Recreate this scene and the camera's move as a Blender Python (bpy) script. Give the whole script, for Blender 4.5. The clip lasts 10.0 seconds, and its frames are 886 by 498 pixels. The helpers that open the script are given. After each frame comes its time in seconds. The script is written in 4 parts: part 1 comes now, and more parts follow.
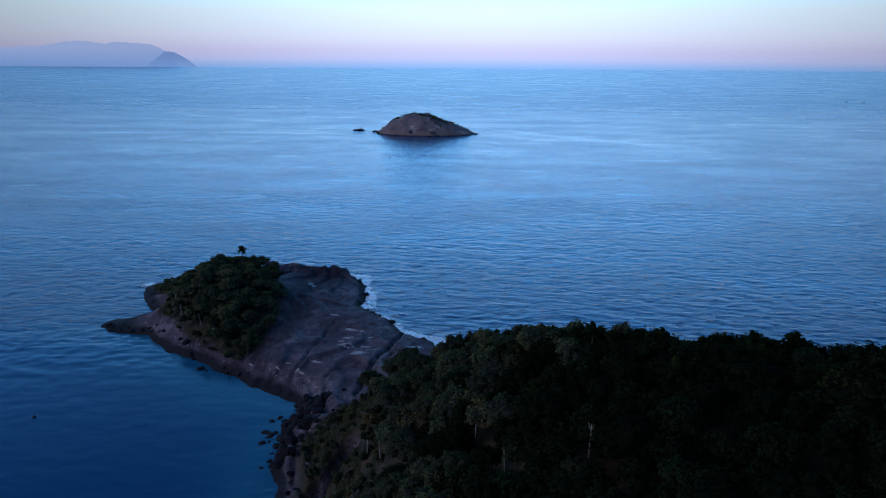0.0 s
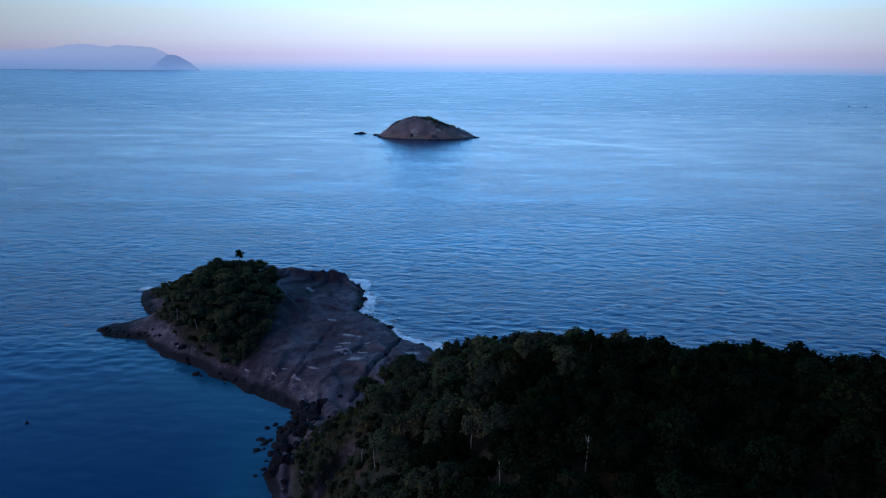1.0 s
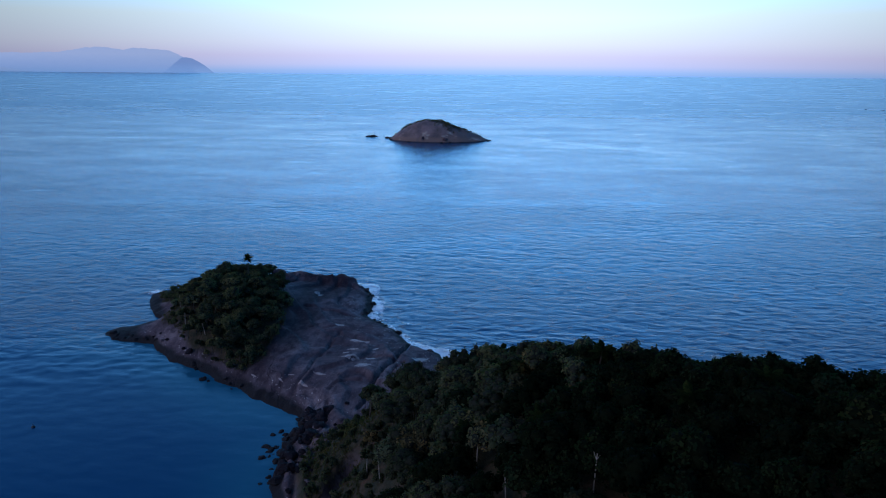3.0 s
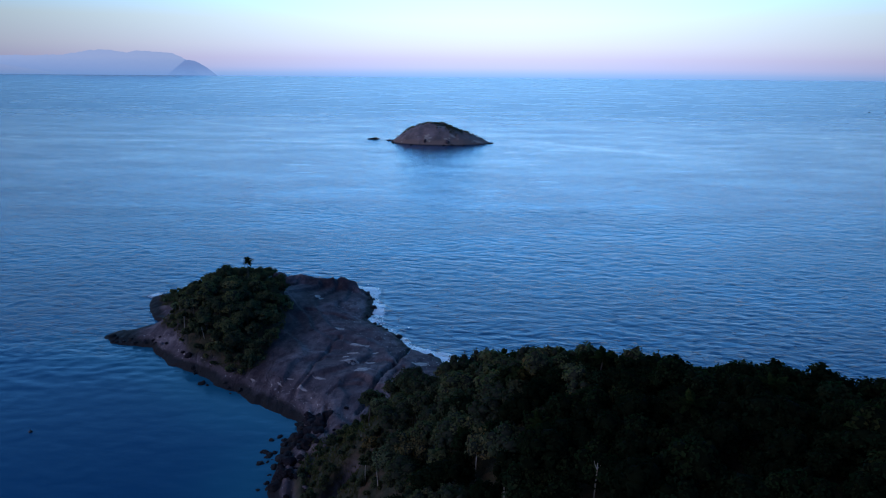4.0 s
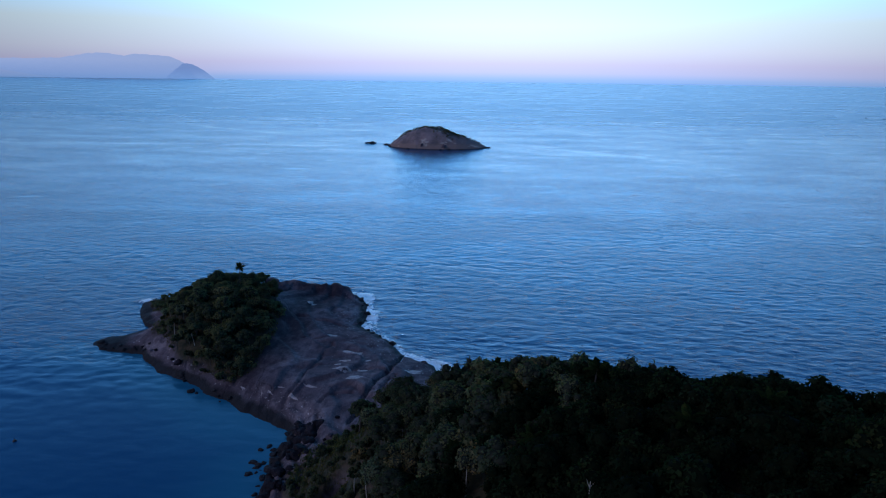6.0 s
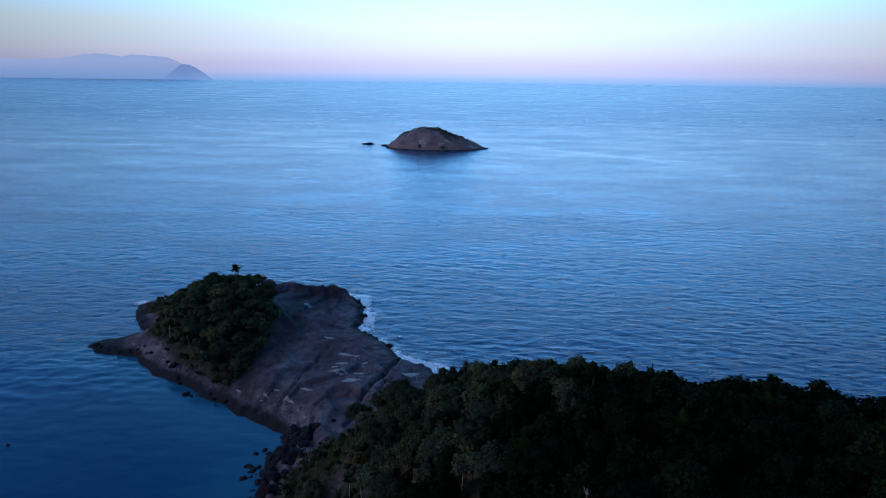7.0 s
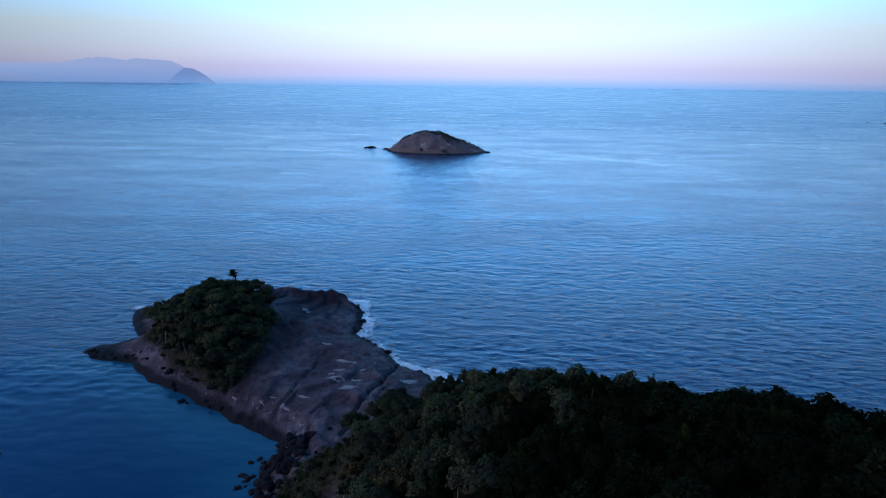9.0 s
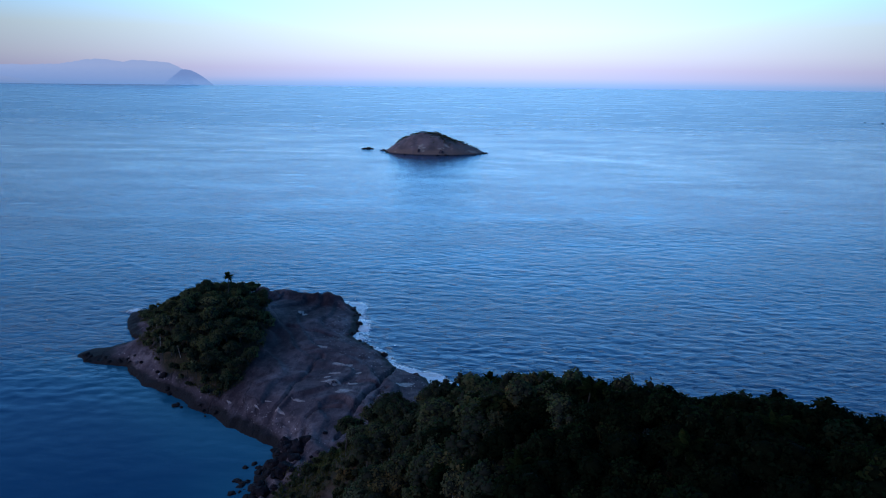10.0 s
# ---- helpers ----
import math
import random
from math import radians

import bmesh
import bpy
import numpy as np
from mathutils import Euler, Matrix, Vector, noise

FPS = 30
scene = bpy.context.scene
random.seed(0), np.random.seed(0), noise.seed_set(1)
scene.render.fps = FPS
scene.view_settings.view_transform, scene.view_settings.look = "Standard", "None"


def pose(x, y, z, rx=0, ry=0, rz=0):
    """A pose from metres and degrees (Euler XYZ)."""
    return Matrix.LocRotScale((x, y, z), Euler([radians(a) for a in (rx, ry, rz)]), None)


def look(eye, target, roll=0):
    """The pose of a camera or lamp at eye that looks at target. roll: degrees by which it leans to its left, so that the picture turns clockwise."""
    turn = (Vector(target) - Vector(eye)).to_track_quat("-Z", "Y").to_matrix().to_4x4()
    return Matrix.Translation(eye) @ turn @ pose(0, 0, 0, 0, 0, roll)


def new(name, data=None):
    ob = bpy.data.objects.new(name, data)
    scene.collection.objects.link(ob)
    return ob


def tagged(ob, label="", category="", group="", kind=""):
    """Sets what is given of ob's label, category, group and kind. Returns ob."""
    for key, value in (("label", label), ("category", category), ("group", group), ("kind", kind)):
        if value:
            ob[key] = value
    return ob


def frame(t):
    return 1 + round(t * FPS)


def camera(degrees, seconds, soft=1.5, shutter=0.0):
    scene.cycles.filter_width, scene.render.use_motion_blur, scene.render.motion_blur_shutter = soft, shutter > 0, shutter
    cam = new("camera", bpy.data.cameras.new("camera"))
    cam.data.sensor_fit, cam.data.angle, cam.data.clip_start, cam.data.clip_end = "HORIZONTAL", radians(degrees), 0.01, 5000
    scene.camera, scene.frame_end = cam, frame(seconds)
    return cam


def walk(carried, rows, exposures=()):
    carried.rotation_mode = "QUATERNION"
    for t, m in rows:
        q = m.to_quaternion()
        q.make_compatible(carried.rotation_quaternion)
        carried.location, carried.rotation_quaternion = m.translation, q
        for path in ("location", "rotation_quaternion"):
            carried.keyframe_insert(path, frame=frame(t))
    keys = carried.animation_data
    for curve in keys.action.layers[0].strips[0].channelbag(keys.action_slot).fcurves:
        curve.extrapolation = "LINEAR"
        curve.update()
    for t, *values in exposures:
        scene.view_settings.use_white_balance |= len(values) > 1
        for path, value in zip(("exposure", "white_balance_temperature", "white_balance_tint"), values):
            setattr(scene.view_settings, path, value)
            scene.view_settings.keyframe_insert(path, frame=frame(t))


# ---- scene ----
cam = camera(68.0, 10.0, soft=1.12)
PATH = [
    (0, (-0.851, -0.153, 109.377), (-0.929, 1.761, 108.801), 0.3),
    (0.5, (-0.3, 1.02, 109.140), (-0.3909, 2.935, 108.5702), 0.3),
    (1, (0.24, 2.36, 109.220), (0.1567, 4.276, 108.6538), 0.4),
    (1.5, (0.52, 3.17, 109.250), (0.4125, 5.086, 108.6873), 0.4),
    (2, (0.69, 3.7, 109.390), (0.5726, 5.617, 108.831), 0.4),
    (2.5, (0.879, 4.38, 109.562), (0.762, 6.296, 109.002), 0.4),
    (4, (1.69, 6.896, 109.496), (1.563, 8.814, 108.944), 0.4),
    (4.5, (2.027, 7.767, 109.402), (1.899, 9.686, 108.854), 0.4),
    (5, (2.247, 8.598, 109.452), (2.126, 10.517, 108.903), 0.5),
    (5.5, (2.563, 9.493, 109.352), (2.441, 11.414, 108.808), 0.6),
    (7, (3.216, 11.712, 109.352), (3.101, 13.635, 108.814), 0.6),
    (7.5, (3.48, 12.572, 109.288), (3.354, 14.495, 108.752), 0.5),
    (8, (3.722, 13.273, 109.258), (3.603, 15.196, 108.723), 0.5),
    (8.5, (4.016, 14.137, 109.202), (3.894, 16.062, 108.671), 0.5),
    (9, (4.298, 14.85, 109.195), (4.175, 16.775, 108.667), 0.6),
    (9.5, (4.647, 15.801, 109.234), (4.526, 17.727, 108.708), 0.5),
    (10, (4.899, 16.518, 109.149), (4.781, 18.444, 108.624), 0.5),
]
walk(cam, [(t, look(eye, target, roll)) for t, eye, target, roll in PATH], [(0.0, -0.06), (2.0, 0.02), (4.0, 0.045), (10.0, 0.05)])

# ---- world, light, exposure ----
scene.view_settings.exposure = 0.0
SEA_EDGE = 4450.0

world = bpy.data.worlds.new("dusk_sky")
scene.world = world
world.use_nodes = True
wn, wl = world.node_tree.nodes, world.node_tree.links
wn.clear()


def wmath(op, a, b=None, clamp=False):
    n = wn.new("ShaderNodeMath")
    n.operation, n.use_clamp = op, clamp
    for i, v in enumerate((a, b)):
        if v is None:
            continue
        if isinstance(v, (int, float)):
            n.inputs[i].default_value = v
        else:
            wl.new(v, n.inputs[i])
    return n.outputs[0]


def sky_pos(z):
    return (max(z + 0.03, 0.0) / 1.03) ** 0.4


coords = wn.new("ShaderNodeTexCoord")
axes = wn.new("ShaderNodeSeparateXYZ")
wl.new(coords.outputs["Generated"], axes.inputs[0])
height = wmath("POWER", wmath("DIVIDE", wmath("ADD", axes.outputs["Z"], 0.03), 1.03, True), 0.4)
ramp = wn.new("ShaderNodeValToRGB")
wl.new(height, ramp.inputs[0])
SKY = [(-0.0290, (0.17, 0.33, 0.68)), (-0.0240, (0.19, 0.36, 0.72)), (-0.0180, (0.27, 0.41, 0.74)), (-0.010, (0.41, 0.46, 0.74)), (0.002, (0.48, 0.49, 0.73)),
       (0.02, (0.56, 0.62, 0.80)), (0.055, (0.61, 0.77, 0.91)), (0.10, (0.53, 1.00, 1.52)), (0.18, (0.38, 1.24, 2.62)),
       (0.32, (0.23, 0.98, 2.40)), (0.55, (0.055, 0.26, 0.68)), (1.0, (0.035, 0.17, 0.43))]
SKY = [(z, tuple(0.4 * v for v in c)) for z, c in SKY]
stops = ramp.color_ramp.elements
stops[0].position, stops[0].color = sky_pos(SKY[0][0]), (*SKY[0][1], 1)
stops[1].position, stops[1].color = 1.0, (*SKY[-1][1], 1)
for z, c in SKY[1:-1]:
    e = stops.new(sky_pos(z))
    e.color = (*c, 1)
# the twilight is brightest ahead, over the open sea
ahead = wmath("ADD", wmath("MULTIPLY", axes.outputs["Y"], 0.998), wmath("MULTIPLY", axes.outputs["X"], 0.02))
lobe = wmath("POWER", wmath("MAXIMUM", ahead, 0.0), 5.0)
glow = wmath("ADD", wmath("MULTIPLY", lobe, 2.75), 0.85)
back = wn.new("ShaderNodeBackground")
# away from the afterglow the low sky is plain blue
away = wmath("SUBTRACT", 0.9, wmath("MULTIPLY", ahead, 1.3), True)
cool = wn.new("ShaderNodeMix")
cool.data_type, cool.blend_type = "RGBA", "MULTIPLY"
wl.new(away, cool.inputs[0])
wl.new(ramp.outputs[0], cool.inputs[6])
cool.inputs[7].default_value = (0.55, 0.82, 1.06, 1)
wl.new(cool.outputs[2], back.inputs["Color"])
wl.new(glow, back.inputs["Strength"])
dusk = wn.new("ShaderNodeTexSky")
dusk.sky_type, dusk.sun_disc = "NISHITA", False
dusk.sun_elevation, dusk.sun_rotation = radians(-3.0), radians(-100)
back2 = wn.new("ShaderNodeBackground")
back2.inputs["Strength"].default_value = 0.006
wl.new(dusk.outputs[0], back2.inputs["Color"])
both = wn.new("ShaderNodeAddShader")
wl.new(back.outputs[0], both.inputs[0])
wl.new(back2.outputs[0], both.inputs[1])
wout = wn.new("ShaderNodeOutputWorld")
wl.new(both.outputs[0], wout.inputs["Surface"])

sun = new("sun", bpy.data.lights.new("sun", "SUN"))
sun.data.energy, sun.data.angle, sun.data.color = 0.9, radians(60), (0.86, 0.80, 1.0)
sun.matrix_world = look((-66, -40, 32), (0, 0, 0))


# ---- numbers: noise and plans ----
LATTICE = np.random.default_rng(11).random((256, 256))


def vnoise(x, y):
    """Smooth value noise, 0 to 1."""
    xi, yi = np.floor(x).astype(int), np.floor(y).astype(int)
    fx, fy = x - xi, y - yi
    fx, fy = fx * fx * (3 - 2 * fx), fy * fy * (3 - 2 * fy)
    a, b = LATTICE[xi % 256, yi % 256], LATTICE[(xi + 1) % 256, yi % 256]
    c, d = LATTICE[xi % 256, (yi + 1) % 256], LATTICE[(xi + 1) % 256, (yi + 1) % 256]
    return (a * (1 - fx) + b * fx) * (1 - fy) + (c * (1 - fx) + d * fx) * fy


def fbm(x, y, size, octaves=4, shift=0.0):
    """Fractal noise, about -1 to 1, whose largest swells are size metres wide."""
    total, amp, out = 0.0, 1.0, 0.0
    for k in range(octaves):
        f = 2.0 ** k / size
        out = out + amp * (2 * vnoise(x * f + 17.3 * k + shift, y * f + 5.1 * k - shift) - 1)
        total, amp = total + amp, amp * 0.5
    return out / total


def smooth(a, b, v):
    t = np.clip((v - a) / (b - a), 0, 1)
    return t * t * (3 - 2 * t)


def line_distance(x, y, line, closed=False):
    """Distance to a line of corners."""
    best = np.full(np.shape(x), 1e9)
    pairs = list(zip(line, line[1:] + line[:1])) if closed else list(zip(line, line[1:]))
    for (ax, ay), (bx, by) in pairs:
        ux, uy = bx - ax, by - ay
        t = np.clip(((x - ax) * ux + (y - ay) * uy) / (ux * ux + uy * uy), 0, 1)
        best = np.minimum(best, np.hypot(x - ax - t * ux, y - ay - t * uy))
    return best


def inside(x, y, line):
    odd = np.zeros(np.shape(x), bool)
    for (ax, ay), (bx, by) in zip(line, line[1:] + line[:1]):
        cross = (ay > y) != (by > y)
        odd ^= cross & (x < (bx - ax) * (y - ay) / ((by - ay) or 1e-9) + ax)
    return odd


# the shore of the headland and of the hill behind it
SHORE_WEST = [(-150, 246), (-145.5, 241), (-137, 238.5), (-127, 238), (-119, 230.5), (-104, 218.5), (-88.5, 207), (-74, 199), (-60, 190.5), (-54, 187), (-53, 178),
              (-55, 167), (-53.5, 155), (-48, 143), (-46, 125), (-47, 100), (-52, 60), (-60, 10), (-62, -60), (40, -110)]
SHORE_EAST = [(150, -60), (170, 60), (140, 130), (90, 165), (22, 209), (4, 217), (-6, 223.5), (-11, 229), (-16, 235), (-25, 241.5), (-32.5, 257), (-47.5, 272),
              (-47, 282), (-49.5, 295), (-56, 309), (-70, 313), (-88, 311), (-115, 309), (-143, 301), (-156, 291), (-151, 279), (-143, 270),
              (-133, 263), (-131, 257), (-139, 252.5), (-147, 250)]
SHORE = SHORE_WEST + SHORE_EAST
HILL_D = [-20, 0, 5, 10, 20, 30, 40, 50, 60, 80, 120]
HILL_Z = [-9, 0, 4, 7.5, 15.5, 23.5, 30.5, 38, 45.5, 53, 58]
ROCK_D = [-20, -3, 0, 2, 5, 10, 18, 30, 60]
ROCK_Z = [-9, -1.8, 0, 1.3, 2.9, 4.6, 5.8, 6.4, 6.8]
THICKET = [(-128, 259), (-120, 241), (-106, 225), (-92, 217), (-81, 214), (-77, 225), (-80, 257), (-91, 284), (-101, 300), (-112, 298), (-123, 285)]
LOW_GROWTH = [(-152, 289), (-145, 275), (-133, 265), (-126, 246), (-109, 227), (-95, 216), (-82, 210), (-76, 220), (-79, 257), (-100, 302), (-125, 305), (-141, 299)]
CLEFT = [(-30, 145), (-34, 138), (-38, 130), (-42, 120)]
CRACKS = [[(-53, 240), (-55, 226), (-58, 216), (-58, 207), (-59.5, 197)], [(-47, 196), (-44, 201), (-38.5, 202)], [(-26.5, 216), (-27.5, 210), (-28, 201)],
          [(-74, 262), (-62, 264), (-52, 262)], [(-66, 243), (-57, 246), (-46, 244)], [(-46, 214), (-36, 220), (-28.5, 221)]]
# the one deep split that runs across the neck from the sea to the wood
SPLIT = [(-26, 243), (-27, 237), (-28.2, 228), (-30.1, 215), (-33.6, 203), (-35.5, 195.5), (-36, 184)]
MEADOW = [(-12, 108), (-17, 122), (-20, 135), (-26.5, 148), (-29.5, 160), (-30, 172), (-24, 182), (-23.5, 197), (-40, 200), (-50, 180), (-50, 140), (-48, 108)]


def shore_distance(x, y, rough=True):
    d = line_distance(x, y, SHORE, True) * np.where(inside(x, y, SHORE), 1, -1)
    if rough:
        d = d + 2.8 * fbm(x, y, 16, 2) + 1.5 * fbm(x, y, 5.0, 3, 3.0)
    return d


def hill_side(x, y):
    """Metres from the line where the forested hill comes down to the bare rock, towards the rock."""
    return (x + 43) * -0.78 + (y - 170) * 0.62 + 6 * smooth(172, 188, y) + 9 * smooth(190, 214, y)


def inland(x, y, d):
    """The bouldery shelf of the cove lies before the foot of the hill."""
    return d - 3.5 * np.exp(-((x + 48) / 18) ** 2 - ((y - 167) / 20) ** 2)


def land(x, y):
    """The height of the ground."""
    d = shore_distance(x, y)
    e = hill_side(x, y)
    m = 9 - e - 5 * smooth(172, 188, y) * smooth(8, -12, x)
    foot = inland(x, y, d)
    lo = np.minimum(foot, m) - 1.5 * np.exp(-np.abs(foot - m) / 5)
    hill = np.interp(lo, HILL_D, HILL_Z) + smooth(8, 40, d) * (6.7 * smooth(38, 68, x) - 6.2 * np.exp(-((x - 4) / 20) ** 2 - ((y - 158) / 24) ** 2) - 3.6 * np.exp(-((x + 2) / 11) ** 2 - ((y - 178) / 12) ** 2) - 2.6 * np.exp(-((x - 17) / 13) ** 2 - ((y - 143) / 16) ** 2)) - 3.8 * np.exp(-((x + 30) / 11) ** 2 - ((y - 167) / 10) ** 2)
    rock = np.interp(d, ROCK_D, ROCK_Z)
    # slabs that step down in broad sheets
    u = 2.6 * fbm(x, y, 46, 3, 9.0) + (0.75 * x + 0.66 * y) / 26
    step = u % 1.0
    rock = rock + smooth(3, 12, d) * (1.1 * smooth(0.0, 0.9, step) - 0.55 - 1.1 * smooth(0.9, 1.0, step))
    rock = rock + smooth(2, 10, d) * 1.2 * fbm(x, y, 34, 2, 1.0)
    ledge = (1.7 * fbm(x, y, 20, 3, 19.0) + (0.45 * x - 0.9 * y) / 9) % 1.0
    rock = rock + smooth(2, 6, d) * (0.30 * smooth(0.0, 0.9, ledge) - 0.30 * smooth(0.9, 1.0, ledge) - 0.15) * smooth(-0.35, 0.25, fbm(x, y, 26, 2, 33.0))
    rock = rock * (1 - 0.62 * smooth(-126, -134, x) * smooth(266, 258, y)) * (1 - 0.35 * smooth(-132, -142, x))
    dome = np.exp(-(((x + 105) / 27) ** 2 + ((y - 262) / 29) ** 2) ** 1.25)
    rock = rock + 8.5 * dome + 1.5 * np.exp(-(((x + 82) / 8) ** 2 + ((y - 293) / 9) ** 2))
    ridge = line_distance(x, y, [(-96, 301), (-80, 303), (-62, 304)]) + 3 * fbm(x, y, 7, 3, 44.0)
    rock = rock + smooth(9, 1, ridge) * smooth(1, 6, d) * (3.0 + 2.2 * np.abs(fbm(x, y, 6, 3, 47.0)) + 0.9 * fbm(x, y, 2.6, 2, 49.0))
    z = np.maximum(hill, rock) + np.where(hill > rock, 1, 0.0) * 1.0 * fbm(x, y, 12, 3, 4.0) * smooth(4, 14, d)
    z = z + smooth(-1, 3, d) * (0.24 + 0.34 * smooth(8, 3, d)) * fbm(x, y, 5.0, 4, 7.0)
    # tilted slabs along the foot of the hill
    rib = (0.20 * x + 0.07 * y + 0.9 * fbm(x, y, 16, 2, 15.0)) % 1.0
    z = z + smooth(0.5, 3, d) * smooth(15, 9, d) * smooth(196, 186, y) * smooth(-10, -30, x) * (1.3 * smooth(0, 0.85, rib) - 1.3 * smooth(0.85, 1.0, rib) - 0.4)
    cleft = line_distance(x, y, CLEFT) + 1.2 * fbm(x, y, 5, 2, 2.0)
    z = z - smooth(4.2, 0.8, cleft) * np.minimum(6.5, np.maximum(z - 0.5, 0))
    wx, wy = x + 1.6 * fbm(x, y, 9, 2, 31.0), y + 1.6 * fbm(x, y, 9, 2, 37.0)
    for crack in CRACKS:
        z = z - 1.0 * smooth(0.85, 0.25, line_distance(wx, wy, crack) + 0.45 * fbm(x, y, 3, 2, 6.0)) * smooth(2, 5, d)
    # the slab beyond the split lies a step lower
    gap = line_distance(wx, wy, SPLIT)
    z = z - 2.4 * smooth(1.25, 0.35, gap + 0.4 * fbm(x, y, 3, 2, 6.0)) * smooth(-1, 3, d)
    return np.where(d < -1, np.minimum(z, 0.4 + 0.5 * d), z)


def scrub_mask(x, y):
    """1 where the headland's thicket grows."""
    d = line_distance(x, y, THICKET, True) * np.where(inside(x, y, THICKET), 1, -1) + 2.5 * fbm(x, y, 12, 3, 5.0)
    return smooth(-1.5, 1.0, d)


def low_mask(x, y):
    """1 where grass and low shrubs cover the headland's slope."""
    d = line_distance(x, y, LOW_GROWTH, True) * np.where(inside(x, y, LOW_GROWTH), 1, -1) + 4.0 * fbm(x, y, 9, 3, 25.0)
    return smooth(-1.5, 1.5, d)


DARK_ROCK = [(-84, 306), (-60, 304), (-57, 290), (-68, 270), (-64, 246), (-66, 228), (-74, 206), (-84, 208), (-79, 230), (-82, 262)]


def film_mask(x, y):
    """1 where the rock beside the thicket is darker."""
    d = line_distance(x, y, DARK_ROCK, True) * np.where(inside(x, y, DARK_ROCK), 1, -1) + 7 * fbm(x, y, 14, 4, 29.0)
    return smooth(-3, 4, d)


def forest_mask(x, y):
    d, e = shore_distance(x, y), hill_side(x, y) + 3 * fbm(x, y, 16, 2, 8.0) + 11 * smooth(170, 184, y) + 5 * smooth(180, 196, y) + 5 * smooth(194, 214, y)
    cleft = line_distance(x, y, CLEFT)
    bare = smooth(15, 7, np.hypot((x + 36) / 0.9, (y - 145) / 1.6))
    d = inland(x, y, d)
    open_slope = line_distance(x, y, MEADOW, True) * np.where(inside(x, y, MEADOW), 1, -1) + 2.5 * fbm(x, y, 8, 2, 21.0)
    bare = np.maximum(bare, smooth(-1.0, 1.5, open_slope))
    return smooth(-1, -4, e) * smooth(12, 16, d) * smooth(7, 12, cleft) * (1 - bare)


# ---- materials ----
def material(name):
    m = bpy.data.materials.new(name)
    m.use_nodes = True
    n = m.node_tree.nodes
    return m, n, m.node_tree.links, n["Principled BSDF"]


def node(n, l, kind, out=0, **given):
    """A node with its inputs set or linked by name."""
    made = n.new(kind)
    for key, v in given.items():
        name = key.replace("_", " ")
        if name in made.inputs:
            if hasattr(v, "is_linked"):
                l.new(v, made.inputs[name])
            else:
                made.inputs[name].default_value = v
        else:
            setattr(made, key, v)
    return made.outputs[out]


def place(n, l, scale=(1, 1, 1), turn=0.0):
    """World metres, stretched and turned."""
    g = n.new("ShaderNodeNewGeometry")
    mp = n.new("ShaderNodeMapping")
    mp.inputs["Scale"].default_value, mp.inputs["Rotation"].default_value = scale, (0, 0, radians(turn))
    l.new(g.outputs["Position"], mp.inputs["Vector"])
    return mp.outputs[0]


def grain(n, l, where, scale, detail=4.0, rough=0.55):
    return node(n, l, "ShaderNodeTexNoise", Vector=where, Scale=scale, Detail=detail, Roughness=rough)


def ramped(n, l, value, *pairs):
    r = n.new("ShaderNodeValToRGB")
    l.new(value, r.inputs[0])
    el = r.color_ramp.elements
    el[0].position, el[0].color = pairs[0][0], (*pairs[0][1], 1)
    el[1].position, el[1].color = pairs[-1][0], (*pairs[-1][1], 1)
    for p, c in pairs[1:-1]:
        el.new(p).color = (*c, 1)
    return r.outputs[0]


def span(n, l, value, a, b, c=0.0, d=1.0):
    r = n.new("ShaderNodeMapRange")
    l.new(value, r.inputs[0])
    for i, v in enumerate((a, b, c, d)):
        r.inputs[i + 1].default_value = v
    return r.outputs[0]


def blend(n, l, factor, a, b, how="MIX"):
    m = n.new("ShaderNodeMix")
    m.data_type, m.blend_type = "RGBA", how
    for socket, v in ((m.inputs[0], factor), (m.inputs[6], a), (m.inputs[7], b)):
        if hasattr(v, "is_linked"):
            l.new(v, socket)
        else:
            socket.default_value = v if isinstance(v, float) else (*v, 1)
    return m.outputs[2]


def bumped(n, l, bsdf, height, distance, strength=1.0, below=None):
    b = n.new("ShaderNodeBump")
    b.inputs["Distance"].default_value, b.inputs["Strength"].default_value = distance, strength
    l.new(height, b.inputs["Height"])
    if below is not None:
        l.new(below, b.inputs["Normal"])
    if bsdf is not None:
        l.new(b.outputs[0], bsdf.inputs["Normal"])
    return b.outputs[0]


def attribute(n, l, name):
    a = n.new("ShaderNodeAttribute")
    a.attribute_name = name
    return a.outputs["Fac"]


